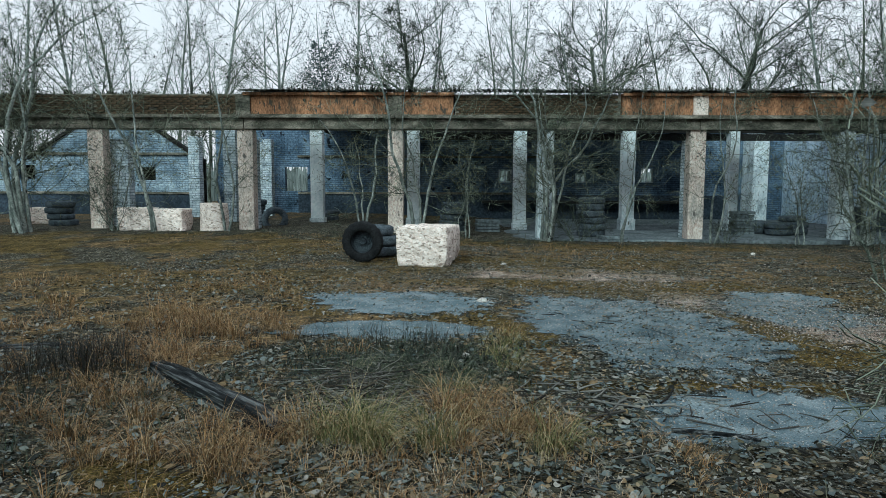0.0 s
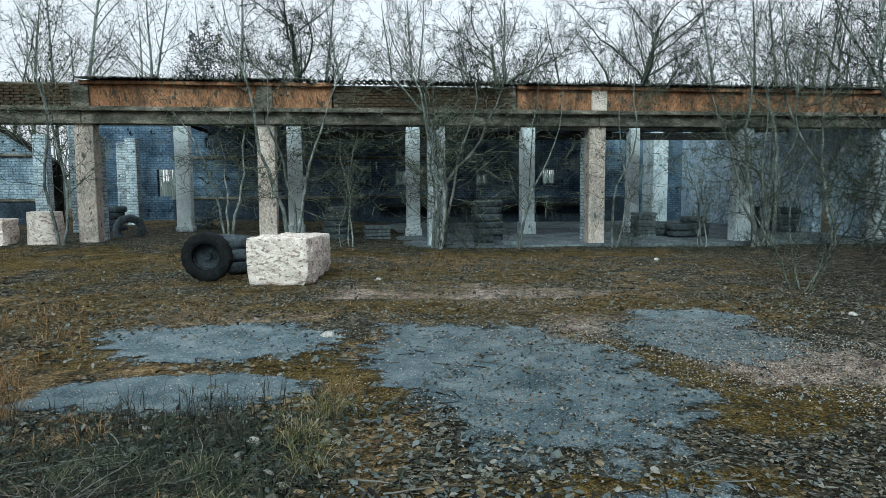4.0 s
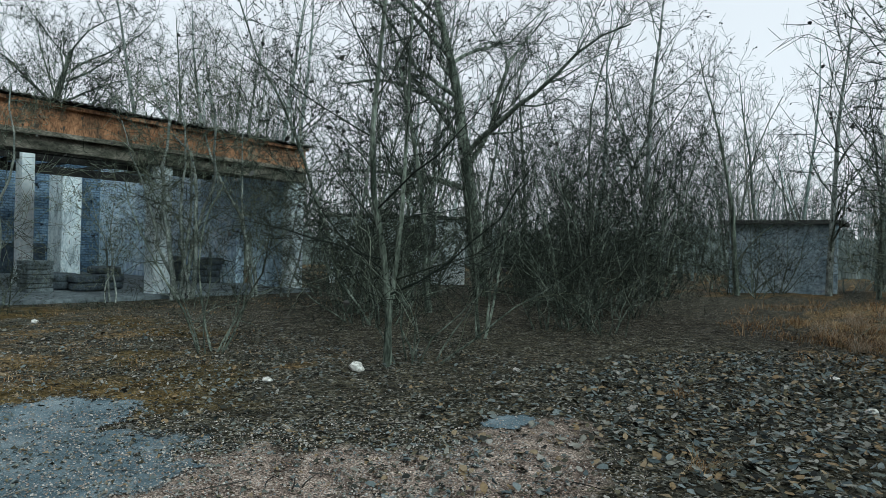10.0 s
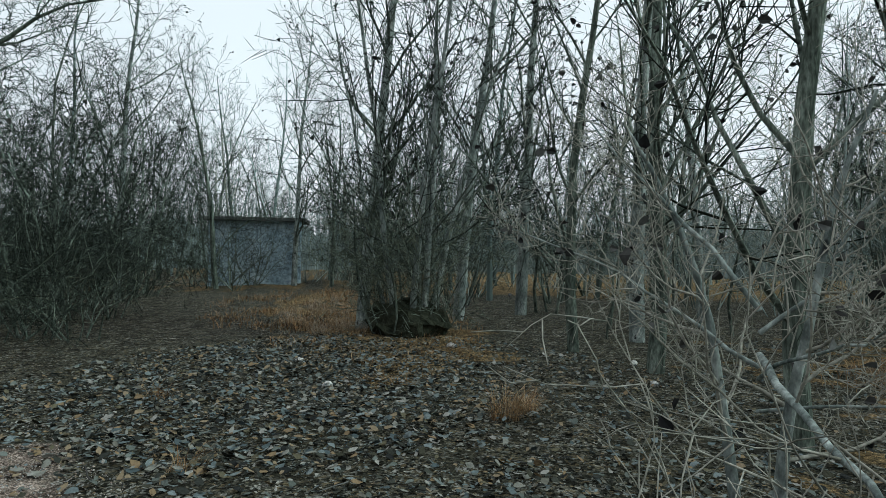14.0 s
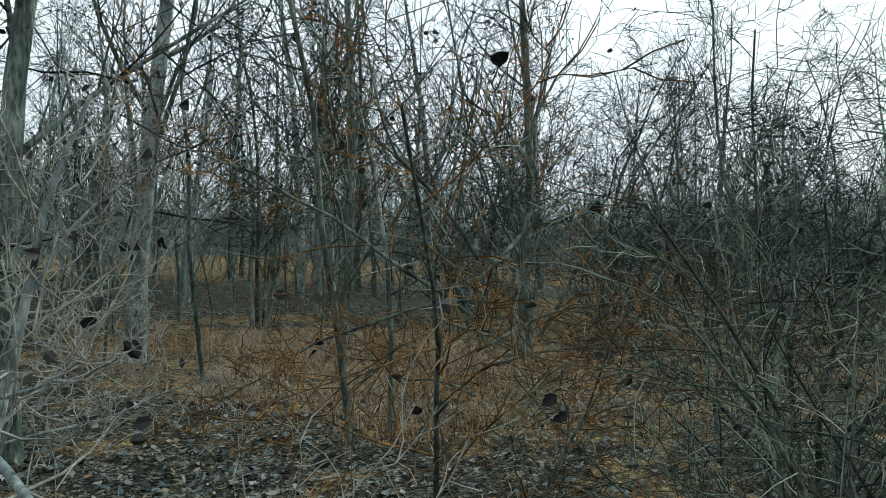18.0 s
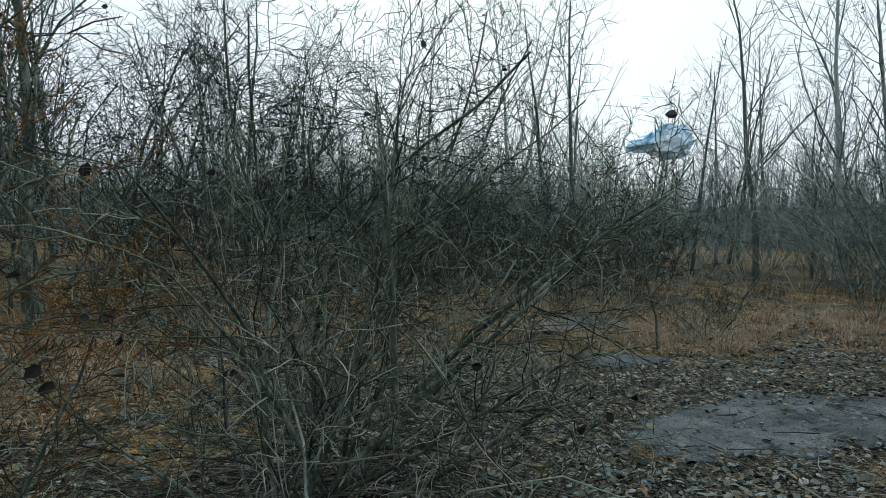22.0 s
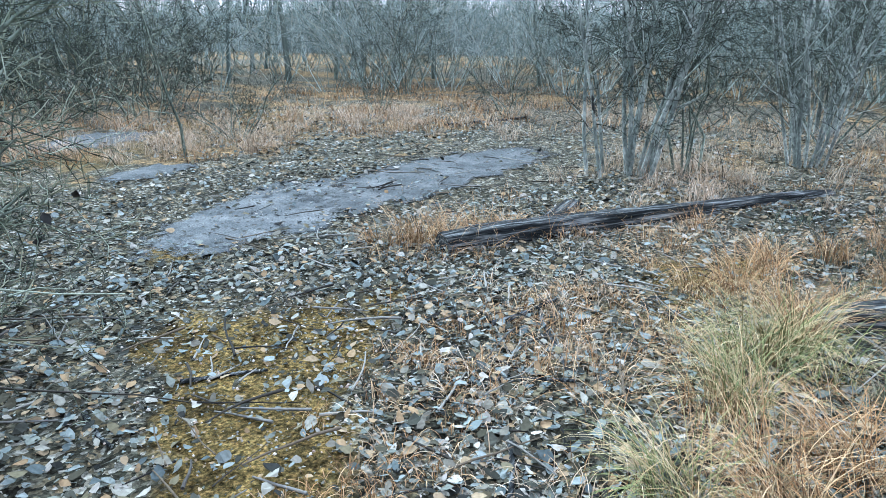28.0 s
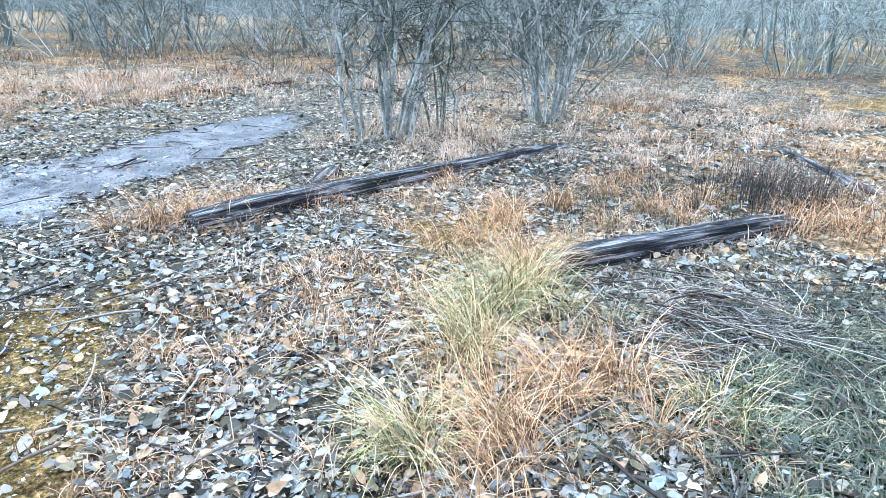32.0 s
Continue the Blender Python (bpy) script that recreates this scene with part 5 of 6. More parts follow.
near_tree("snag_bush", 0.13, 2.28, 41, dict(NEAR, wob=[0.14, 0.2, 0.22, 0.24], least=0.0024, kids=[10, 6, 4]), 2.5, 0.017, "wide bare bush with crossing mossy branches beside the path", stems=9, spread=0.6, branch_mat=M_BRUSH, twig_mat=M_BRUSH, leaves=70, leaf_size=0.034, category="bush",
          limbs=((0, 0, -0.05, -0.6, 0.28, 0.94, 1.15, 0.027), (-0.58, 0.27, 0.88, -0.66, 0.70, 1.02, 1.45, 0.017), (-0.58, 0.27, 0.85, -0.9, 0.75, 0.78, 1.44, 0.015), (0, 0, 0.0, -0.62, 0.45, 0.6, 1.8, 0.018), (0.03, 0, 0.0, -0.7, 0.2, 0.95, 1.9, 0.017), (-0.3, 0.15, 0.4, -0.5, 0.8, 0.5, 1.5, 0.013), (0, 0.02, 0.0, -0.4, 0.2, 1.3, 2.2, 0.018), (-0.6, 0.25, 0.85, -0.33, 0.83, 0.16, 0.95, 0.013), (-0.3, 0.12, 0.5, -1.2, -0.3, 0.9, 1.7, 0.018), (-0.5, 0.2, 0.75, 0.1, 0.2, 1.2, 1.5, 0.018), (-0.2, 0.1, 0.35, 0.5, 0.55, 0.95, 1.5, 0.015), (-0.4, 0.2, 0.6, -0.5, 0.9, 0.3, 0.9, 0.011)))
near_tree("pale_shoots", 0.2, 4.05, 43, dict(NEAR, kids=[5, 3, 2], up=[0.02, 0.1, 0.05, 0.0], ang=[(25, 45), (25, 50), (30, 60)], len=[(0.4, 0.7), (0.3, 0.5), (0.3, 0.5)]), 1.75, 0.014, "slim pale forked shoots close to the path", stems=3, spread=0.16, base_r=0.05, trunk_mat=M_BARK_PALE, branch_mat=M_BARK_PALE, twig_mat=M_TWIG_LIGHT, category="bush")
near_tree("dark_bush", -0.2, -0.2, 55, dict(NEAR, least=0.0026), 4.4, 0.026, "dark bare bush with hanging withered leaves", twig_mat=M_TWIG, branch_mat=M_BARK, stems=12, spread=0.7, leaves=60, leaf_size=0.032, category="bush")
# saplings and young poplars of the wood to the south-east
for i in range(36):
    x, y = rng.uniform(2.5, 14), rng.uniform(-14, 1.2)
    if y > 0.2 - (x - 3) * 0.25 + 1.2 and x < 9:
        continue
    tree("sapling", saplings[i % 3], x, y, rng.uniform(0, 360), rng.uniform(0.9, 1.6), "thin bare sapling in the young wood", "tree", "young wood saplings")
for i in range(30):
    x, y = rng.uniform(5, 24), rng.uniform(-22, -1)
    tree("poplar", poplars[i % 4], x, y, rng.uniform(0, 360), rng.uniform(0.6, 1.0), "young bare poplar in the wood", "tree", "young wood poplars")
tree("poplar", poplars[2], 5.2, 2.0, 20, 0.9, "pale straight poplar trunk at the wood's edge", "tree")
tree("poplar", poplars[0], 8.6, 1.7, 200, 0.9, "dark slender bare tree beside the pale poplar", "tree")
tree("poplar", poplars[2], 5.4, -3.1, 75, 0.9, "grey slender poplar at the wood's edge", "tree")
tree("poplar", poplars[0], 2.9, -4.1, 310, 0.75, "dark slender poplar at the edge of the brush", "tree")
tree("poplar", poplars[3], 7.4, -1.2, 130, 0.85, "straight bare poplar at the wood's edge", "tree")
for i, (x, y, k, s) in enumerate(((29.0, 12.2, 0, 1.1), (31.0, 13.4, 1, 1.2), (27.0, 10.8, 1, 0.9), (30.0, 4.0, 0, 1.0), (30.2, 10.6, 0, 1.0), (31.2, 11.8, 1, 1.1), (33.5, 6.2, 2, 0.8), (26, 1.0, 0, 1.0))):
    tree("shrub", shrubs[k], x, y, i * 60, s, "bare shrub half hiding the grey shed", "shrub", "shrubs round the shed")
for i, (x, y, s) in enumerate(((3.4, -6.5, 0.9), (0.6, -9.0, 1.0), (-2.2, -10.5, 0.95), (2.4, -11.5, 1.1), (5.6, -9.5, 1.1), (-0.6, -14.0, 1.2), (8.2, -4.8, 0.9))):
    tree("thicket_tree", tangle[i % 2], x, y, i * 47, s, "crooked bare tree in the southern brush", "tree", "southern brush trees")
for i in range(9):
    x, y = rng.uniform(-4.5, 8), rng.uniform(-14, -4.5)
    if x < -2.0 and y > -8:
        continue
    tree("shrub", thicket[i % 3], x, y, rng.uniform(0, 360), rng.uniform(0.75, 1.1), "bare olive-grey shrub in the southern brush", "shrub", "southern brush shrubs")
for i, (x, y, k, s) in enumerate(((-7.2, -6.8, 0, 0.9), (-8.2, -7.5, 0, 0.9), (-6.3, -7.3, 2, 0.7), (-7.1, -8.3, 2, 0.8), (-5.4, -7.6, 0, 0.85), (-6.2, -8.6, 1, 0.9), (-4.3, -7.0, 1, 0.85), (-2.6, -7.4, 0, 0.9))):
    tree("shrub", thicket[k], x, y, i * 77, s, "dense rounded brown thicket at the meadow's edge", "shrub", "southern brush shrubs")
for i, (x, y, k, s) in enumerate(((10.5, 2.2, 2, 0.95), (11.8, 0.6, 3, 0.9), (15.5, 3.4, 1, 0.95), (16.8, 1.6, 3, 1.0))):
    tree("poplar", poplars[k], x, y, i * 77, s, "slender bare poplar in the open eastern wood", "tree", "eastern wood poplars")
# clump by the long beam and the trees west of the yard
slim, _ = tree_parts(430, dict(SHRUB, wob=[0.06, 0.18, 0.22, 0.25], kids=[12, 5, 4], start=[0.12, 0.1, 0.1], up=[0.04, 0.06, 0.02, 0.0], len=[(0.18, 0.35), (0.35, 0.6), (0.4, 0.7)], least=0.004), 5.5, 0.034, stems=13, spread=0.34, base_r=0.55, branch_mat=M_BARK_PALE, trunk_mat=M_BARK_PALE)
tree("shrub_tree", slim, -7.6, 3.0, 200, 1.0, "clump of slim grey bare stems beside the long beam", "tree")
tree("shrub_tree", slim, -9.6, 4.6, 80, 0.8, "clump of slim grey bare stems in the straw", "tree")
tree("shrub", shrubs[2], -8.1, 3.5, 60, 0.8, "bare shoots round the grey stem clump", "shrub")
tree("shrub_tree", tall_multi[1], -13.2, 4.2, 80, 0.75, "dark bare tree clump on the open ground", "tree")
tree("shrub", shrubs[0], -12.2, 4.6, 10, 0.8, "bare shrub on the open ground", "shrub")
tree("shrub_tree", tall_multi[0], -28.5, 11.0, 10, 0.8, "bare tree clump far across the meadow", "tree")
tree("small_bush", shrubs[3], -6.5, -2.9, 0, 0.6, "small bare bush in dry grass", "bush")
for i, (x, y, s) in enumerate(((-10.5, -3.5, 0.5), (-12, -1.2, 0.6), (-14.5, -6, 0.9), (-9, -9, 0.9), (-5, -11, 1.0), (-1, -9, 1.0), (-17, -2, 0.8), (-16, 1.5, 0.7), (-3.5, -8, 0.6))):
    tree("shrub", shrubs[i % 4], x, y, i * 50, s, "bare shrub at the edge of the dry meadow", "shrub", "meadow shrubs")
for i in range(26):
    a = radians(rng.uniform(185, 300))
    d = rng.uniform(22, 36)
    tree("poplar", poplars[i % 4], d * math.sin(a), 4 + d * math.cos(a), rng.uniform(0, 360), rng.uniform(0.5, 0.75), "slim bare poplar beyond the dry meadow", "tree", "poplars beyond the meadow")

# ---- woods all round, too many to count ----
def far_woods():
    rg = random.Random(77)
    temps = []
    for i in range(6):
        out = [[], [], []]
        grow(rg, out, Vector((0, 0, -0.1)), Vector((0.05, 0.02, 1)), 10.0, 0.11, 0, FARTREE)
        V, F = tube_mesh([q for lv in out for q in lv], 3)
        temps.append((V, np.array(F)))
    for i in range(3):
        out = [[], [], []]
        for k in range(7):
            a = k * 0.9
            grow(rg, out, Vector((0.3 * math.cos(a), 0.3 * math.sin(a), -0.1)), Vector((0.5 * math.cos(a), 0.5 * math.sin(a), 1)).normalized(), 4.5, 0.018, 0, dict(FARTREE, kids=[8, 5], wob=[0.16, 0.22, 0.25], up=[0.0, 0.03, 0.0], least=0.008))
        V, F = tube_mesh([q for lv in out for q in lv], 3)
        temps.append((V, np.array(F)))
    VV, FF, base = [], [], 0
    count = 0
    while count < 580:
        kind = rg.random()
        bush = kind < 0.66
        if kind < 0.36:
            head, d = rg.uniform(180, 300), 19 + 18 * rg.random() ** 1.2
        elif kind < 0.5:
            head, d = rg.uniform(78, 195), 19 + 22 * rg.random()
        elif bush:
            head, d = rg.uniform(38, 318), rg.uniform(24, 60)
        else:
            head, d = rg.uniform(38, 318), 22 + 46 * rg.random() ** 1.4
        x, y = d * math.sin(radians(head)), 5 + d * math.cos(radians(head))
        if 18 < x < 33 and 3.0 < y < 10.5 + (x - 18) * 0.1:
            continue
        if y > 19 and -32 < x < 17 or (x > 20 and 18 < y < 28 and x < 28):
            continue
        V, F = temps[rg.randrange(6, 9)] if bush else temps[rg.randrange(6)]
        s, a = rg.uniform(0.75, 1.25) * (0.85 if 236 < head < 290 else 1.0), rg.random() * 6.28
        c, sn = math.cos(a) * s, math.sin(a) * s
        W = np.stack([V[:, 0] * c - V[:, 1] * sn + x, V[:, 0] * sn + V[:, 1] * c + y, V[:, 2] * s], 1)
        VV.append(W)
        FF.append(F + base)
        base += len(V)
        count += 1
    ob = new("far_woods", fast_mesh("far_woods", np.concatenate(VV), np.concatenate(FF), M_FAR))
    tagged(ob, "grey-brown bare woodland and brush round the clearing", "woodland", kind="stuff")


far_woods()


def wooded_skyline():
    """The far edge of the wood: a ragged mass of brush with slender trunks and twigs rising from it."""
    rg2 = random.Random(78)
    V, F = [], []
    for rank, (R0, h0) in enumerate(((60, 2.3), (68, 3.3), (78, 4.4))):
        n = 1500
        b = len(V)
        for i in range(n + 1):
            a = 2 * math.pi * i / n
            x, y = R0 * math.sin(a), 6 + R0 * math.cos(a)
            h = h0 * (0.85 + 0.3 * fbm(x, y, 11, 3.0 + rank) + 0.28 * fbm(x, y, 1.3, 9.0 + rank)) + rg2.uniform(-0.3, 0.3)
            V.extend([(x, y, -0.5), (x, y, h)])
        for i in range(n):
            F.append((b + 2 * i, b + 2 * i + 2, b + 2 * i + 3, b + 2 * i + 1))
    for i in range(7000):
        a, d = rg2.random() * 6.2832, rg2.uniform(57, 80)
        x, y = d * math.sin(a), 6 + d * math.cos(a)
        h, w = rg2.uniform(3.0, 7.0) + 3.5 * rg2.random() ** 3 + (d - 57) * 0.08, rg2.uniform(0.03, 0.07)
        lx = rg2.gauss(0, 0.09) * h
        tx, ty = math.cos(a), -math.sin(a)
        b = len(V)
        for f, ww in ((0, 1.0), (0.55, 0.7), (1.0, 0.15)):
            V.extend([(x + tx * (lx * f * f - w * ww), y + ty * (lx * f * f - w * ww), h * f), (x + tx * (lx * f * f + w * ww), y + ty * (lx * f * f + w * ww), h * f)])
        for q in range(2):
            F.append((b + 2 * q, b + 2 * q + 1, b + 2 * q + 3, b + 2 * q + 2))
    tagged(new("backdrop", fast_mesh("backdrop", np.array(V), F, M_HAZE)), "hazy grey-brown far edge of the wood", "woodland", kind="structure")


wooded_skyline()

# ---- plastic snagged on a branch ----
bm = bmesh.new()
bmesh.ops.create_icosphere(bm, subdivisions=4, radius=1)
for v in bm.verts:
    q = v.co.copy()
    v.co = Vector((q.x * 0.085, q.y * 0.03, q.z * 0.045 * (1 + 0.4 * q.x))) + noise.noise_vector(q * 2.3) * 0.02 + noise.noise_vector(q * 6) * 0.008
    if q.x < -0.7:
        v.co.x -= 0.03
me = bpy.data.meshes.new("plastic_bag")
bm.to_mesh(me)
bm.free()
me.materials.append(M_BAG)
bag = tagged(new("plastic_bag", me), "crumpled pale blue plastic bag snagged on a branch", "bag")
bag.matrix_basis = pose(-4.84, -1.82, 2.73, 0, -8, 145)
bag.scale = (4.0, 4.0, 4.2)
tree("sapling", saplings[0], -5.0, -2.05, 40, 0.95, "thin bare sapling holding a snagged plastic bag", "tree")

# ---- dry grass, leaves and sticks ----
def blades(rg, V, F, x, y, n, h, spread, lean=0.6, w=0.004, swirl=0.7):
    z = ground_z(x, y)
    for _ in range(n):
        a = rg.random() * 6.28
        r = spread * rg.random() ** 0.7
        px, py = x + math.cos(a) * r, y + math.sin(a) * r
        hh = h * rg.uniform(0.5, 1.15)
        ln = lean * rg.uniform(0.2, 1.3)
        b = a + rg.uniform(-swirl, swirl)
        dx, dy = math.cos(b), math.sin(b)
        sx, sy = -dy * w, dx * w
        k = len(V)
        for t, ww in ((0, 1), (0.45, 0.9), (0.8, 0.6), (1.0, 0.1)):
            ox = ln * hh * t * t
            zz = z - 0.01 + hh * (t - 0.35 * ln * t * t * t)
            V.append((px + dx * ox - sx * ww, py + dy * ox - sy * ww, zz))
            V.append((px + dx * ox + sx * ww, py + dy * ox + sy * ww, zz))
        for s in range(3):
            F.append((k + 2 * s, k + 2 * s + 1, k + 2 * s + 3, k + 2 * s + 2))


def mound(rg, V, F, x, y, n, L, spread, comb):
    """A tussock: long blades that rise steeply, arch over and droop to the ground, mostly combed to one side."""
    z = ground_z(x, y)
    for _ in range(n):
        a, r = rg.random() * 6.28, spread * math.sqrt(rg.random())
        px, py, pz = x + math.cos(a) * r, y + math.sin(a) * r, z - 0.01
        b = a + rg.gauss(0, 0.7) if rg.random() < 0.6 else comb + rg.gauss(0, 0.5)
        dx, dy = math.cos(b), math.sin(b)
        ll, th, bend = L * rg.uniform(0.35, 1.1), rg.uniform(0.05, 0.5), rg.uniform(0.8, 2.3)
        w, k = rg.uniform(0.0011, 0.0024), len(V)
        for q in range(6):
            f = (1.0, 1.0, 0.9, 0.75, 0.5, 0.12)[q] * w
            V.append((px - dy * f, py + dx * f, pz))
            V.append((px + dy * f, py - dx * f, pz))
            px, py, pz = px + dx * math.sin(th) * ll / 5, py + dy * math.sin(th) * ll / 5, max(pz + math.cos(th) * ll / 5, z + 0.008)
            th += bend / 4
        for q in range(5):
            F.append((k + 2 * q, k + 2 * q + 1, k + 2 * q + 3, k + 2 * q + 2))


rg = random.Random(3)
TUFTS = [(-3.52, 5.36, 0.44, 360, 1), (-3.28, 5.26, 0.44, 340, 1), (-3.74, 5.42, 0.36, 260, 0), (-3.96, 5.36, 0.34, 220, 0), (-3.4, 5.6, 0.3, 170, 1), (-2.82, 5.3, 0.4, 320, 1), (-2.66, 5.2, 0.3, 180, 0), (-2.04, 5.24, 0.36, 280, 1), (-2.58, 5.72, 0.38, 300, 0), (-2.78, 5.96, 0.36, 260, 0), (-2.12, 5.6, 0.36, 260, 0), (-2.33, 5.48, 0.34, 240, 0), (-2.7, 6.38, 0.3, 190, 1), (-1.9, 5.52, 0.22, 110, 0), (-2.45, 6.15, 0.26, 140, 0), (-3.1, 5.02, 0.2, 100, 0),
         (-5.51, 6.07, 0.34, 200, 0), (-5.42, 5.36, 0.36, 200, 0), (-4.75, 5.05, 0.36, 220, 0), (-4.3, 4.95, 0.36, 220, 0), (-4.08, 4.75, 0.34, 180, 0), (-5.1, 5.0, 0.3, 160, 0), (-4.45, 5.55, 0.24, 130, 0), (-4.2, 5.2, 0.26, 140, 0), (-5.9, 5.7, 0.3, 150, 0), (-6.4, 5.9, 0.34, 150, 0), (-5.9, 6.5, 0.3, 150, 0), (-5.35, 6.35, 0.28, 140, 0),
         (-3.88, 2.62, 0.36, 240, 0), (-4.08, 2.78, 0.34, 220, 0), (-4.35, 2.95, 0.34, 200, 0), (-3.7, 2.45, 0.26, 140, 0), (-4.6, 3.05, 0.26, 140, 0), (-4.9, 3.5, 0.24, 130, 0), (-5.3, 3.45, 0.24, 120, 0), (-5.7, 4.3, 0.26, 130, 0), (-4.95, 4.35, 0.24, 110, 0), (-5.1, 5.75, 0.28, 140, 0), (-4.4, 4.3, 0.2, 90, 0),
         (-2.1, 8.2, 0.3, 220, 1), (-2.25, 7.7, 0.28, 180, 1), (-2.0, 8.7, 0.25, 160, 0), (-2.15, 7.2, 0.3, 140, 1), (6.25, 4.2, 0.42, 260, 0), (6.5, 3.95, 0.3, 150, 0), (5.0, 6.7, 0.2, 90, 0), (7.3, 7.6, 0.22, 90, 0), (-4.9, 8.8, 0.36, 170, 0), (-5.3, 8.5, 0.36, 170, 0), (-5.7, 8.9, 0.36, 170, 0), (-6.1, 9.3, 0.34, 150, 0), (-5.0, 9.3, 0.3, 130, 0), (-6.6, 8.8, 0.34, 150, 0), (-4.6, 8.5, 0.3, 140, 0)]
for i, (x, y, h, n, green) in enumerate(TUFTS):
    V, F = [], []
    mound(rg, V, F, x, y, int(n * 0.8), h * 1.4, 0.10 + 0.1 * h, 0.9 * math.sin(i * 2.3) - 1.2)
    tagged(new("grass_tuft", fast_mesh("grass_tuft", np.array(V), F, M_GREEN if green else M_DRY)), "drooping tussock of straw-coloured grass still green at the base" if green else "drooping tussock of golden-brown dry grass", "grass", "grass tufts")
V, F = [], []
for _ in range(210):
    a, q = rg.random() * 6.28, math.sqrt(rg.random())
    x, y = -2.45 + 1.7 * q * math.cos(a), 4.8 + 1.2 * q * math.sin(a)
    if fbm(x, y, 0.8, 31) > -0.05:
        mound(rg, V, F, x, y, 34, 0.13, 0.09, 0.4)
tagged(new("wispy_grass", fast_mesh("wispy_grass", np.array(V), F, M_DRY)), "short wispy orange-brown dead grass among leaves", "grass", kind="stuff")
V, F = [], []
for cx, cy, rx, ry, n in ((-2.85, 6.85, 0.5, 0.4, 30), (-2.35, 6.3, 0.3, 0.5, 12), (-3.5, 7.1, 0.4, 0.3, 16), (-3.35, 5.85, 0.2, 0.15, 6)):
    for _ in range(n):
        a, q = rg.random() * 6.28, math.sqrt(rg.random())
        mound(rg, V, F, cx + rx * q * math.cos(a), cy + ry * q * math.sin(a), 42, rg.uniform(0.12, 0.26), 0.08, rg.random() * 6.28)
tagged(new("pale_green_grass", fast_mesh("pale_green_grass", np.array(V), F, M_WINTER)), "low grey-green winter grass round the twig heap", "grass", kind="stuff")
V, F = [], []
for cx, cy, rx, ry, n in ((-2.6, 5.1, 1.5, 1.3, 110), (-4.3, 4.4, 1.6, 1.2, 70), (-4.6, 6.4, 1.2, 0.9, 70)):
    for _ in range(n):
        a, q = rg.random() * 6.28, math.sqrt(rg.random())
        x, y = cx + rx * q * math.cos(a), cy + ry * q * math.sin(a)
        if fbm(x, y, 0.9, 47) > -0.1:
            mound(rg, V, F, x, y, 22, rg.uniform(0.08, 0.2), 0.14, rg.random() * 6.28)
tagged(new("thin_straw", fast_mesh("thin_straw", np.array(V), F, M_STRAW)), "thin bleached straw matted between fallen leaves", "grass", kind="stuff")
V, F = [], []


def meadow(cx, cy, rx, ry, n, h, per=14, sp=0.15, w=0.005):
    for _ in range(n):
        a, q = rg.random() * 6.28, math.sqrt(rg.random())
        x, y = cx + rx * q * math.cos(a), cy + ry * q * math.sin(a)
        if any(math.hypot((x - p[0]) / p[2], (y - p[1]) / p[3]) < 1.0 for p in PATCHES):
            continue
        k = fbm(x, y, 1.1, 12)
        if k < -0.02:
            continue
        blades(rg, V, F, x, y, per, h * (0.4 + 1.2 * min(0.6, k + 0.1)) * rg.uniform(0.6, 1.3), sp, 1.3, w, 1.6)


meadow(-7.5, 10.5, 4.5, 3.5, 700, 0.22, 14, 0.2, 0.003)
meadow(-5.2, 7.9, 1.5, 0.9, 230, 0.24, 14, 0.15, 0.0022)
meadow(-15, -3, 6, 7, 400, 0.26, 8, 0.5, 0.007)
meadow(-4.8, 5.6, 2.2, 1.4, 170, 0.12, 12, 0.15, 0.0018)
meadow(19.5, 6.8, 7, 2.8, 620, 0.26, 12, 0.4, 0.006)
meadow(4.5, -2.5, 4.5, 3.2, 520, 0.24, 12, 0.3, 0.004)
meadow(-3.2, -4.6, 3.2, 2.6, 420, 0.3, 12, 0.25, 0.0035)
meadow(-7.5, -3.5, 4.0, 2.5, 420, 0.24, 12, 0.2, 0.0026)
meadow(-12, -5, 5, 5, 320, 0.26, 12, 0.4, 0.005)
meadow(-9.5, 6.0, 3.5, 3.0, 420, 0.14, 12, 0.25, 0.003)
meadow(-14, 9, 6, 6, 420, 0.22, 10, 0.4, 0.005)
meadow(16, 5.2, 8, 2.0, 520, 0.2, 12, 0.35, 0.005)
meadow(1.5, -8, 5, 6, 220, 0.34, 12, 0.3, 0.007)
meadow(3.0, 0.5, 2.2, 1.5, 60, 0.25)
meadow(-2.6, 5.0, 1.8, 1.6, 150, 0.2, 14, 0.12, 0.002)
meadow(-4.6, 3.2, 1.6, 1.0, 90, 0.22, 14, 0.12, 0.002)
meadow(0, 19.6, 15, 2.4, 1300, 0.07, 8, 0.3, 0.005)
meadow(-1.5, 15.5, 9, 4.5, 1700, 0.07, 7, 0.3, 0.004)
meadow(-5.5, 9.2, 1.6, 0.9, 160, 0.3, 14, 0.15, 0.0025)
tagged(new("dry_grass", fast_mesh("dry_grass", np.array(V), F, M_DRY)), "thin bleached straw-coloured winter grass", "grass", kind="stuff")
V, F = [], []
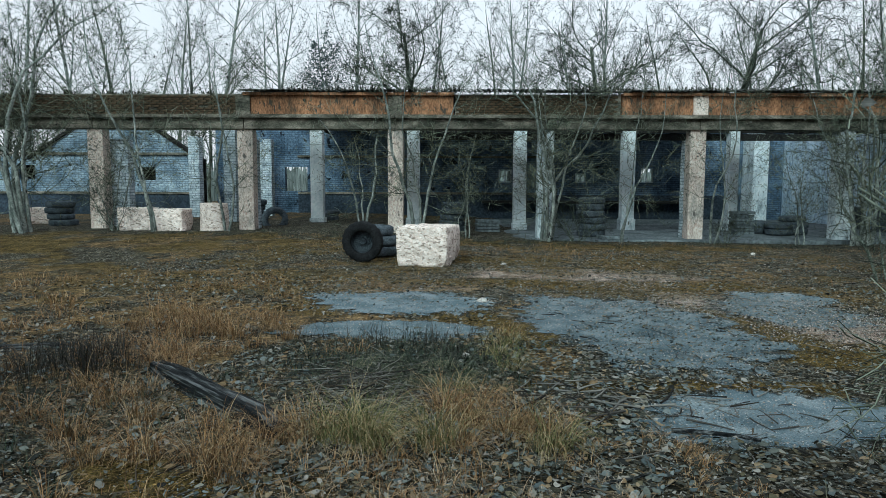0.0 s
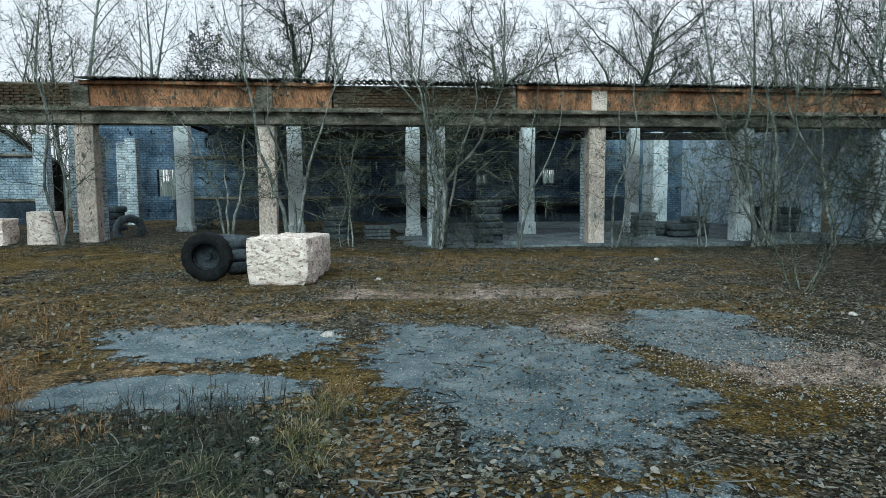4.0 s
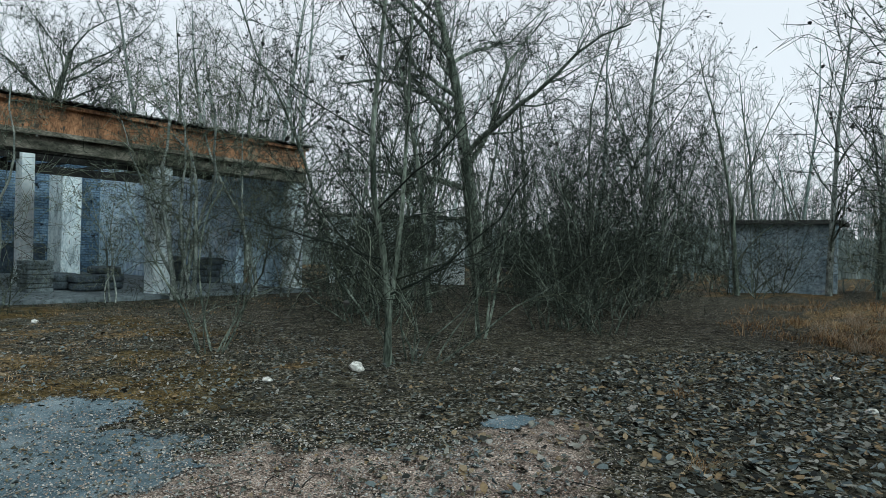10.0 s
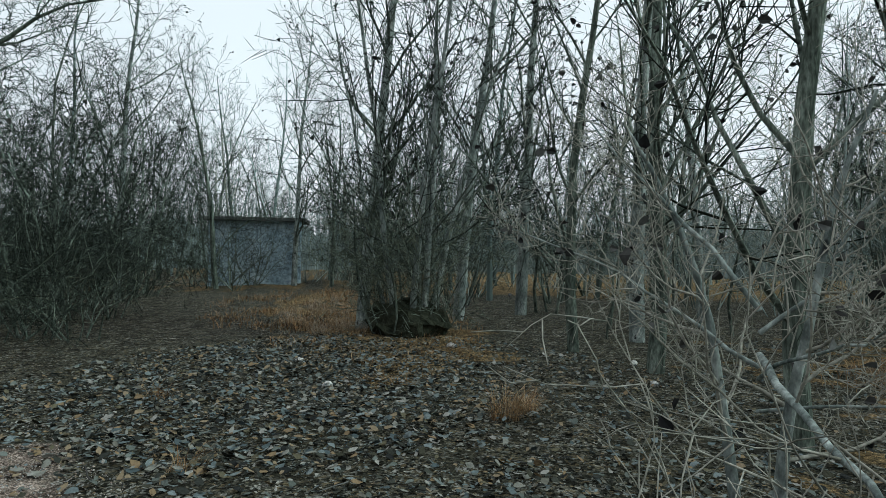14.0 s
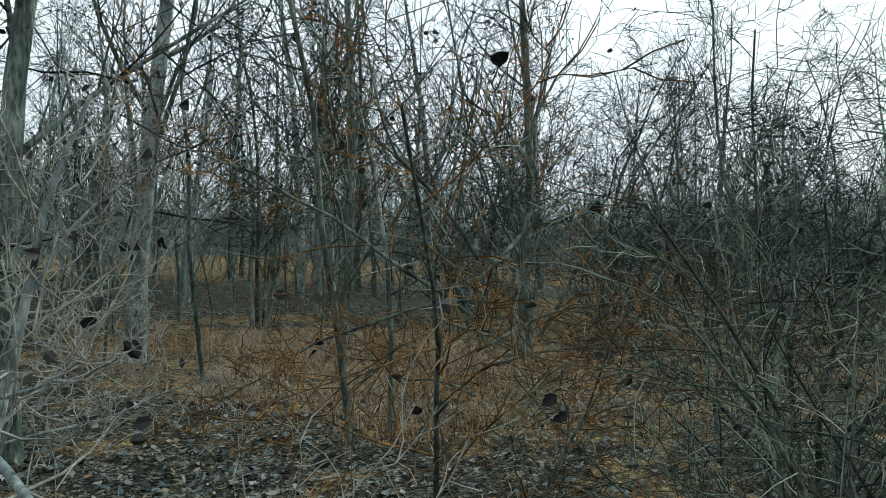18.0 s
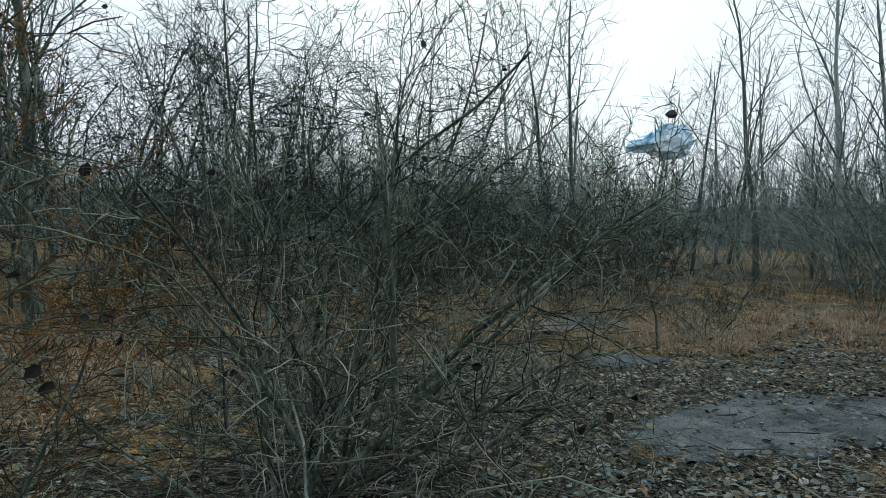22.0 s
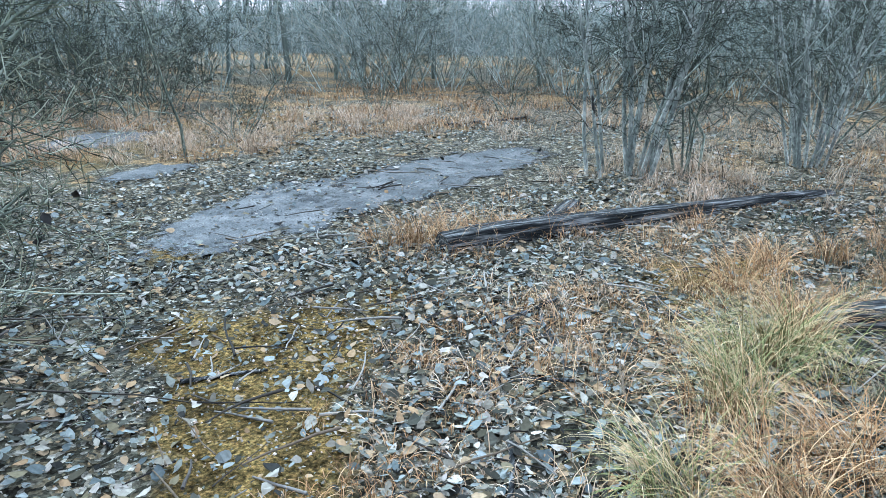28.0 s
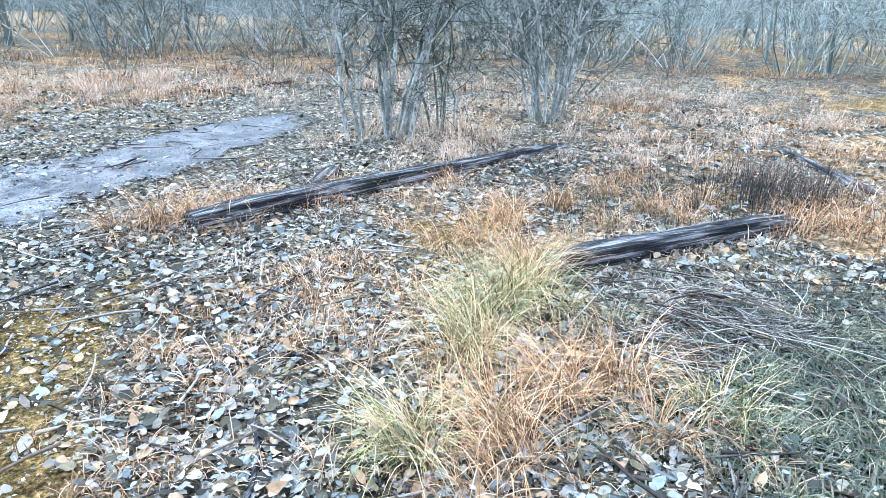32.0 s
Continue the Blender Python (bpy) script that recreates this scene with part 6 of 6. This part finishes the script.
for cx, cy, rx, ry, n, L in ((-7.6, -3.2, 3.8, 1.9, 95, 0.5), (-4.2, -5.2, 2.6, 2.2, 40, 0.5), (-11.5, -1.0, 3.5, 3.0, 50, 0.5), (-10.5, 5.5, 3.8, 3.5, 90, 0.42), (-7.2, 3.3, 1.5, 1.0, 26, 0.4), (4.6, -2.2, 3.8, 2.4, 110, 0.5), (17, 6.0, 5.0, 1.6, 50, 0.5)):
    for _ in range(n):
        a, q = rg.random() * 6.28, math.sqrt(rg.random())
        x, y = cx + rx * q * math.cos(a), cy + ry * q * math.sin(a)
        if not any(math.hypot((x - p[0]) / p[2], (y - p[1]) / p[3]) < 1.15 for p in PATCHES):
            mound(rg, V, F, x, y, 60, L * rg.uniform(0.6, 1.25), 0.16, rg.random() * 6.28)
tagged(new("tussock_grass", fast_mesh("tussock_grass", np.array(V), F, M_STRAW)), "pale tussocks of dead grass across the meadow", "grass", kind="stuff")
V, F = [], []
for _ in range(90):
    x, y = rg.gauss(-6.4, 0.35), rg.gauss(7.15, 0.3)
    blades(rg, V, F, x, y, 9, 0.42, 0.15, 0.8, 0.0022)
for _ in range(70):
    x, y = rg.gauss(-3.1, 0.7), rg.gauss(8.2, 0.25)
    blades(rg, V, F, x, y, 4, 0.28, 0.14, 0.6, 0.003)
tagged(new("weed_stalks", fast_mesh("weed_stalks", np.array(V), F, M_WEED)), "dark dry weed stalks", "weeds", kind="stuff")

V, F = [], []
for _ in range(820):
    x, y = rg.gauss(-3.2, 0.6), rg.gauss(7.3, 0.6)
    blades(rg, V, F, x, y, 8, 0.13, 0.14, 2.0, rg.uniform(0.002, 0.006), 3.1)
for _ in range(260):
    x, y = rg.gauss(-5.9, 0.6), rg.gauss(6.0, 0.6)
    blades(rg, V, F, x, y, 6, 0.14, 0.12, 1.3, rg.uniform(0.002, 0.005), 3.1)
for _ in range(800):
    x, y = rg.uniform(-12, 12), rg.gauss(21.2, 0.8)
    if fbm(x, y, 1.2, 71) > -0.05:
        blades(rg, V, F, x, y, 7, 0.13, 0.22, 1.6, 0.006, 3.1)
tagged(new("green_weeds", fast_mesh("green_weeds", np.array(V), F, M_HERB)), "low grey-green weeds among fallen twigs", "weeds", kind="stuff")


def leaf_litter():
    V, F = [], []
    spots = [(-1.8, 3.9, 2.6, 2.4, 5200, 0.045), (-4.5, 4.5, 3.0, 2.5, 4200, 0.045), (-3.5, 0.5, 3.0, 1.8, 2600, 0.045), (2.6, 4.0, 2.5, 3.0, 2600, 0.045), (7, 5.5, 5.5, 4, 7000, 0.052), (8.4, 6.3, 3.6, 2.4, 4600, 0.058), (1, 0.5, 4, 3.0, 3600, 0.045), (5.5, 10.5, 3, 2.5, 1500, 0.04), (-2.8, 7.0, 2.3, 1.8, 3800, 0.048), (-7, 10, 5, 4, 3200, 0.05), (-1, 14.5, 9, 5, 8000, 0.044), (6, -3, 6, 5, 3500, 0.055), (-8, 0, 4, 4, 2200, 0.05), (-0.5, 5.8, 2, 1.2, 900, 0.045), (-9, 5.5, 4, 3.5, 3000, 0.055), (-8.5, -3, 4, 3, 2200, 0.055)]
    for cx, cy, rx, ry, n, size in spots:
        for _ in range(int(n * 1.75)):
            a, q = rg.random() * 6.28, math.sqrt(rg.random())
            x, y = cx + rx * q * math.cos(a), cy + ry * q * math.sin(a)
            if rg.random() < (0.988 if y > 3 else 0.82) and any(math.hypot((x - p[0]) / p[2], (y - p[1]) / p[3]) < 0.85 for p in PATCHES):
                continue
            if rg.random() < 0.5 and any(math.hypot((x - mx) / mr, (y - my) / mr) < 1 for mx, my, mr in ((-2.0, 3.2, 0.75), (-2.9, 1.25, 0.5), (-1.2, 3.9, 0.35), (-4.6, 4.7, 0.4), (-3.4, 6.9, 0.35))):
                continue
            s = size * 0.6 * (0.25 + 1.15 * rg.random() ** 1.5)
            m = Euler((rg.gauss(0, 0.33), rg.gauss(0, 0.33), rg.random() * 6.28)).to_matrix()
            curl, fold, wide = rg.uniform(-0.25, 0.42), rg.uniform(-0.2, 0.25), rg.uniform(0.55, 1.15)
            z = ground_z(x, y) + 0.004 + rg.random() * 0.036
            b = len(V)
            for u, v, w in ((0, -1, fold), (0.48, -0.75, curl * 0.6), (0.74, -0.15, curl), (0.52, 0.5, curl * 0.8), (0, 1.15, 0.15 - fold), (-0.5, 0.52, curl * 0.7), (-0.74, -0.12, curl), (-0.5, -0.74, curl * 0.6)):
                o = m @ Vector(((u * wide + rg.gauss(0, 0.06)) * s, (v + rg.gauss(0, 0.06)) * s, w * s))
                V.append((x + o.x, y + o.y, max(z + o.z, ground_z(x, y) + 0.002)))
            F.append((b + 7, b, b + 1, b + 2))
            F.append((b + 7, b + 2, b + 3, b + 6))
            F.append((b + 6, b + 3, b + 4, b + 5))
    for cx, cy, rx, ry, n in ((-1.8, 4.2, 2.6, 2.4, 9000), (-4.5, 4.5, 3.0, 2.5, 7000), (2.6, 4.5, 2.5, 3.0, 4000), (-2.5, 7.2, 2.5, 2.0, 5000), (-3.5, 1.0, 3.0, 1.8, 4000), (1.6, 8.4, 3.0, 2.2, 7000), (0.0, 12.5, 5.5, 2.6, 6500), (1.0, 17.0, 9.0, 2.6, 5000)):
        for _ in range(n):
            a, q = rg.random() * 6.28, math.sqrt(rg.random())
            x, y, s, t = cx + rx * q * math.cos(a), cy + ry * q * math.sin(a), rg.uniform(0.004, 0.012) * (2.2 if cy > 8 else 1.0), rg.random() * 6.28
            c, sn, z, k = math.cos(t) * s, math.sin(t) * s, ground_z(x, y) + 0.012 + 0.012 * rg.random(), len(V)
            f = rg.uniform(0.25, 0.9)
            V += [(x + c, y + sn, z), (x - sn * f, y + c * f, z + rg.uniform(0, s)), (x - c, y - sn, z), (x + sn * f, y - c * f, z + rg.uniform(0, s))]
            F.append((k, k + 1, k + 2, k + 3))
    tagged(new("leaf_litter", fast_mesh("leaf_litter", np.array(V), F, M_LEAF, False)), "grey-brown curled poplar leaves covering the ground", "leaves", kind="stuff")


leaf_litter()


def stick(x, y, L, r, ang, label=None, z=0.0, polys=None, wob=0.12):
    p, d = Vector((x, y, ground_z(x, y) + r + z)), Vector((math.cos(ang), math.sin(ang), rg.gauss(0, 0.04)))
    pts = [tuple(p)]
    for _ in range(4):
        d = (d + Vector((rg.gauss(0, wob), rg.gauss(0, wob), 0))).normalized()
        p = p + d * L / 4
        p.z = max(p.z, ground_z(p.x, p.y) + r * 0.7)
        pts.append(tuple(p))
    if polys is not None:
        polys.append((pts, r, r * 0.5))
        return
    Vs, Fs = tube_mesh([(pts, r, r * 0.6)], 6)
    tagged(new("stick", fast_mesh("stick", Vs, Fs, M_TIMBER)), label, "stick", "fallen sticks")


polys = []
for cx, cy, sx, sy, n, L, r in ((-3.5, 7.0, 0.7, 0.6, 150, 0.4, 0.0045), (-3.0, 6.4, 0.6, 0.35, 90, 0.4, 0.0045), (-1.5, 3.8, 2.5, 2.0, 170, 0.3, 0.006), (-0.5, 9, 1.5, 2, 110, 0.22, 0.005), (-0.3, 5.9, 1.2, 0.7, 80, 0.25, 0.006), (-0.2, 1.6, 0.9, 0.7, 240, 0.8, 0.006), (-4, 3.5, 2.5, 2, 130, 0.35, 0.006), (-1.7, 6.2, 0.6, 0.6, 70, 0.35, 0.009), (1.5, 2.0, 1.6, 1.6, 90, 0.5, 0.006), (-6, 1, 2, 1, 60, 0.4, 0.006), (3.5, 8, 3, 3, 90, 0.3, 0.005)):
    for _ in range(n):
        stick(rg.gauss(cx, sx * 0.6), rg.gauss(cy, sy * 0.6), L * rg.uniform(0.4, 1.4), r * rg.uniform(0.6, 1.5), rg.random() * 6.28, z=rg.random() * 0.05, polys=polys)
for _ in range(330):
    stick(rg.gauss(-3.55, 0.2), rg.gauss(6.4, 0.32), 0.2 + 0.55 * rg.random() ** 1.6, 0.0018 + 0.0045 * rg.random() ** 2, rg.gauss(1.2, 0.9) + (math.pi if rg.random() < 0.5 else 0), z=rg.random() * 0.1, polys=polys, wob=0.3)
Vs, Fs = tube_mesh(polys, 4)
tagged(new("fallen_twigs", fast_mesh("fallen_twigs", Vs, Fs, M_STICK)), "grey fallen twigs scattered over the leaves", "twigs", kind="stuff")
for x, y, L, r, a in ((-2.9, 3.95, 0.55, 0.018, 2.9), (-2.3, 4.2, 0.5, 0.014, 2.4), (-3.3, 4.05, 0.9, 0.013, 0.3), (-2.95, 6.35, 0.8, 0.02, 0.9), (-1.1, 5.6, 0.6, 0.022, -0.2), (-2.0, 4.6, 0.6, 0.014, 0.5), (-1.1, 3.0, 0.35, 0.014, 1.2), (-9.8, -1.3, 2.2, 0.03, 2.7), (-1.5, 3.1, 0.4, 0.012, 2.6)):
    stick(x, y, L, r, a, "grey broken stick lying among fallen leaves")


def gravel():
    """Loose chips lying on the asphalt and the bare gravel."""
    V, F = [], []
    spots = [(p[0], p[1], p[2] * 1.1, p[3] * 1.1, int(620 * p[2] * p[3])) for i, p in enumerate(PATCHES) if not 6 <= i <= 9] + [(2.9, 8.8, 1.9, 1.1, 4200), (3.5, 7.6, 1.6, 0.9, 2600), (2.2, 10.2, 1.6, 1.3, 2400), (-0.2, 14.2, 2.6, 1.0, 900), (0.45, 13.3, 1.0, 1.2, 1400), (0.85, 10.9, 0.5, 1.0, 900), (1, 12.5, 6, 4, 4500), (0, 17.5, 10, 3, 3000), (5.0, 8.0, 1.4, 0.8, 700), (-1.9, 3.3, 0.9, 0.9, 500), (0.2, 10.6, 1.0, 0.5, 400)]
    for cx, cy, rx, ry, n in spots:
        for _ in range(n):
            a, q = rg.random() * 6.28, math.sqrt(rg.random())
            x, y = cx + rx * q * math.cos(a), cy + ry * q * math.sin(a)
            s, t = 0.003 + 0.007 * rg.random() ** 2, rg.random() * 6.28
            z, b = ground_z(x, y) + 0.02, len(V)
            for k in range(4):
                V.append((x + s * rg.uniform(0.7, 1.4) * math.cos(t + k * 1.57), y + s * rg.uniform(0.7, 1.4) * math.sin(t + k * 1.57), z))
            for k in range(4):
                V.append((x + 0.6 * s * math.cos(t + k * 1.57), y + 0.6 * s * math.sin(t + k * 1.57), z + s * 0.8))
            F.append((b + 4, b + 5, b + 6, b + 7))
            for k in range(4):
                F.append((b + k, b + (k + 1) % 4, b + 4 + (k + 1) % 4, b + 4 + k))
    tagged(new("gravel", fast_mesh("gravel", np.array(V), F, M_CHIP, False)), "pale loose gravel chips on worn asphalt", "gravel", kind="stuff")


gravel()
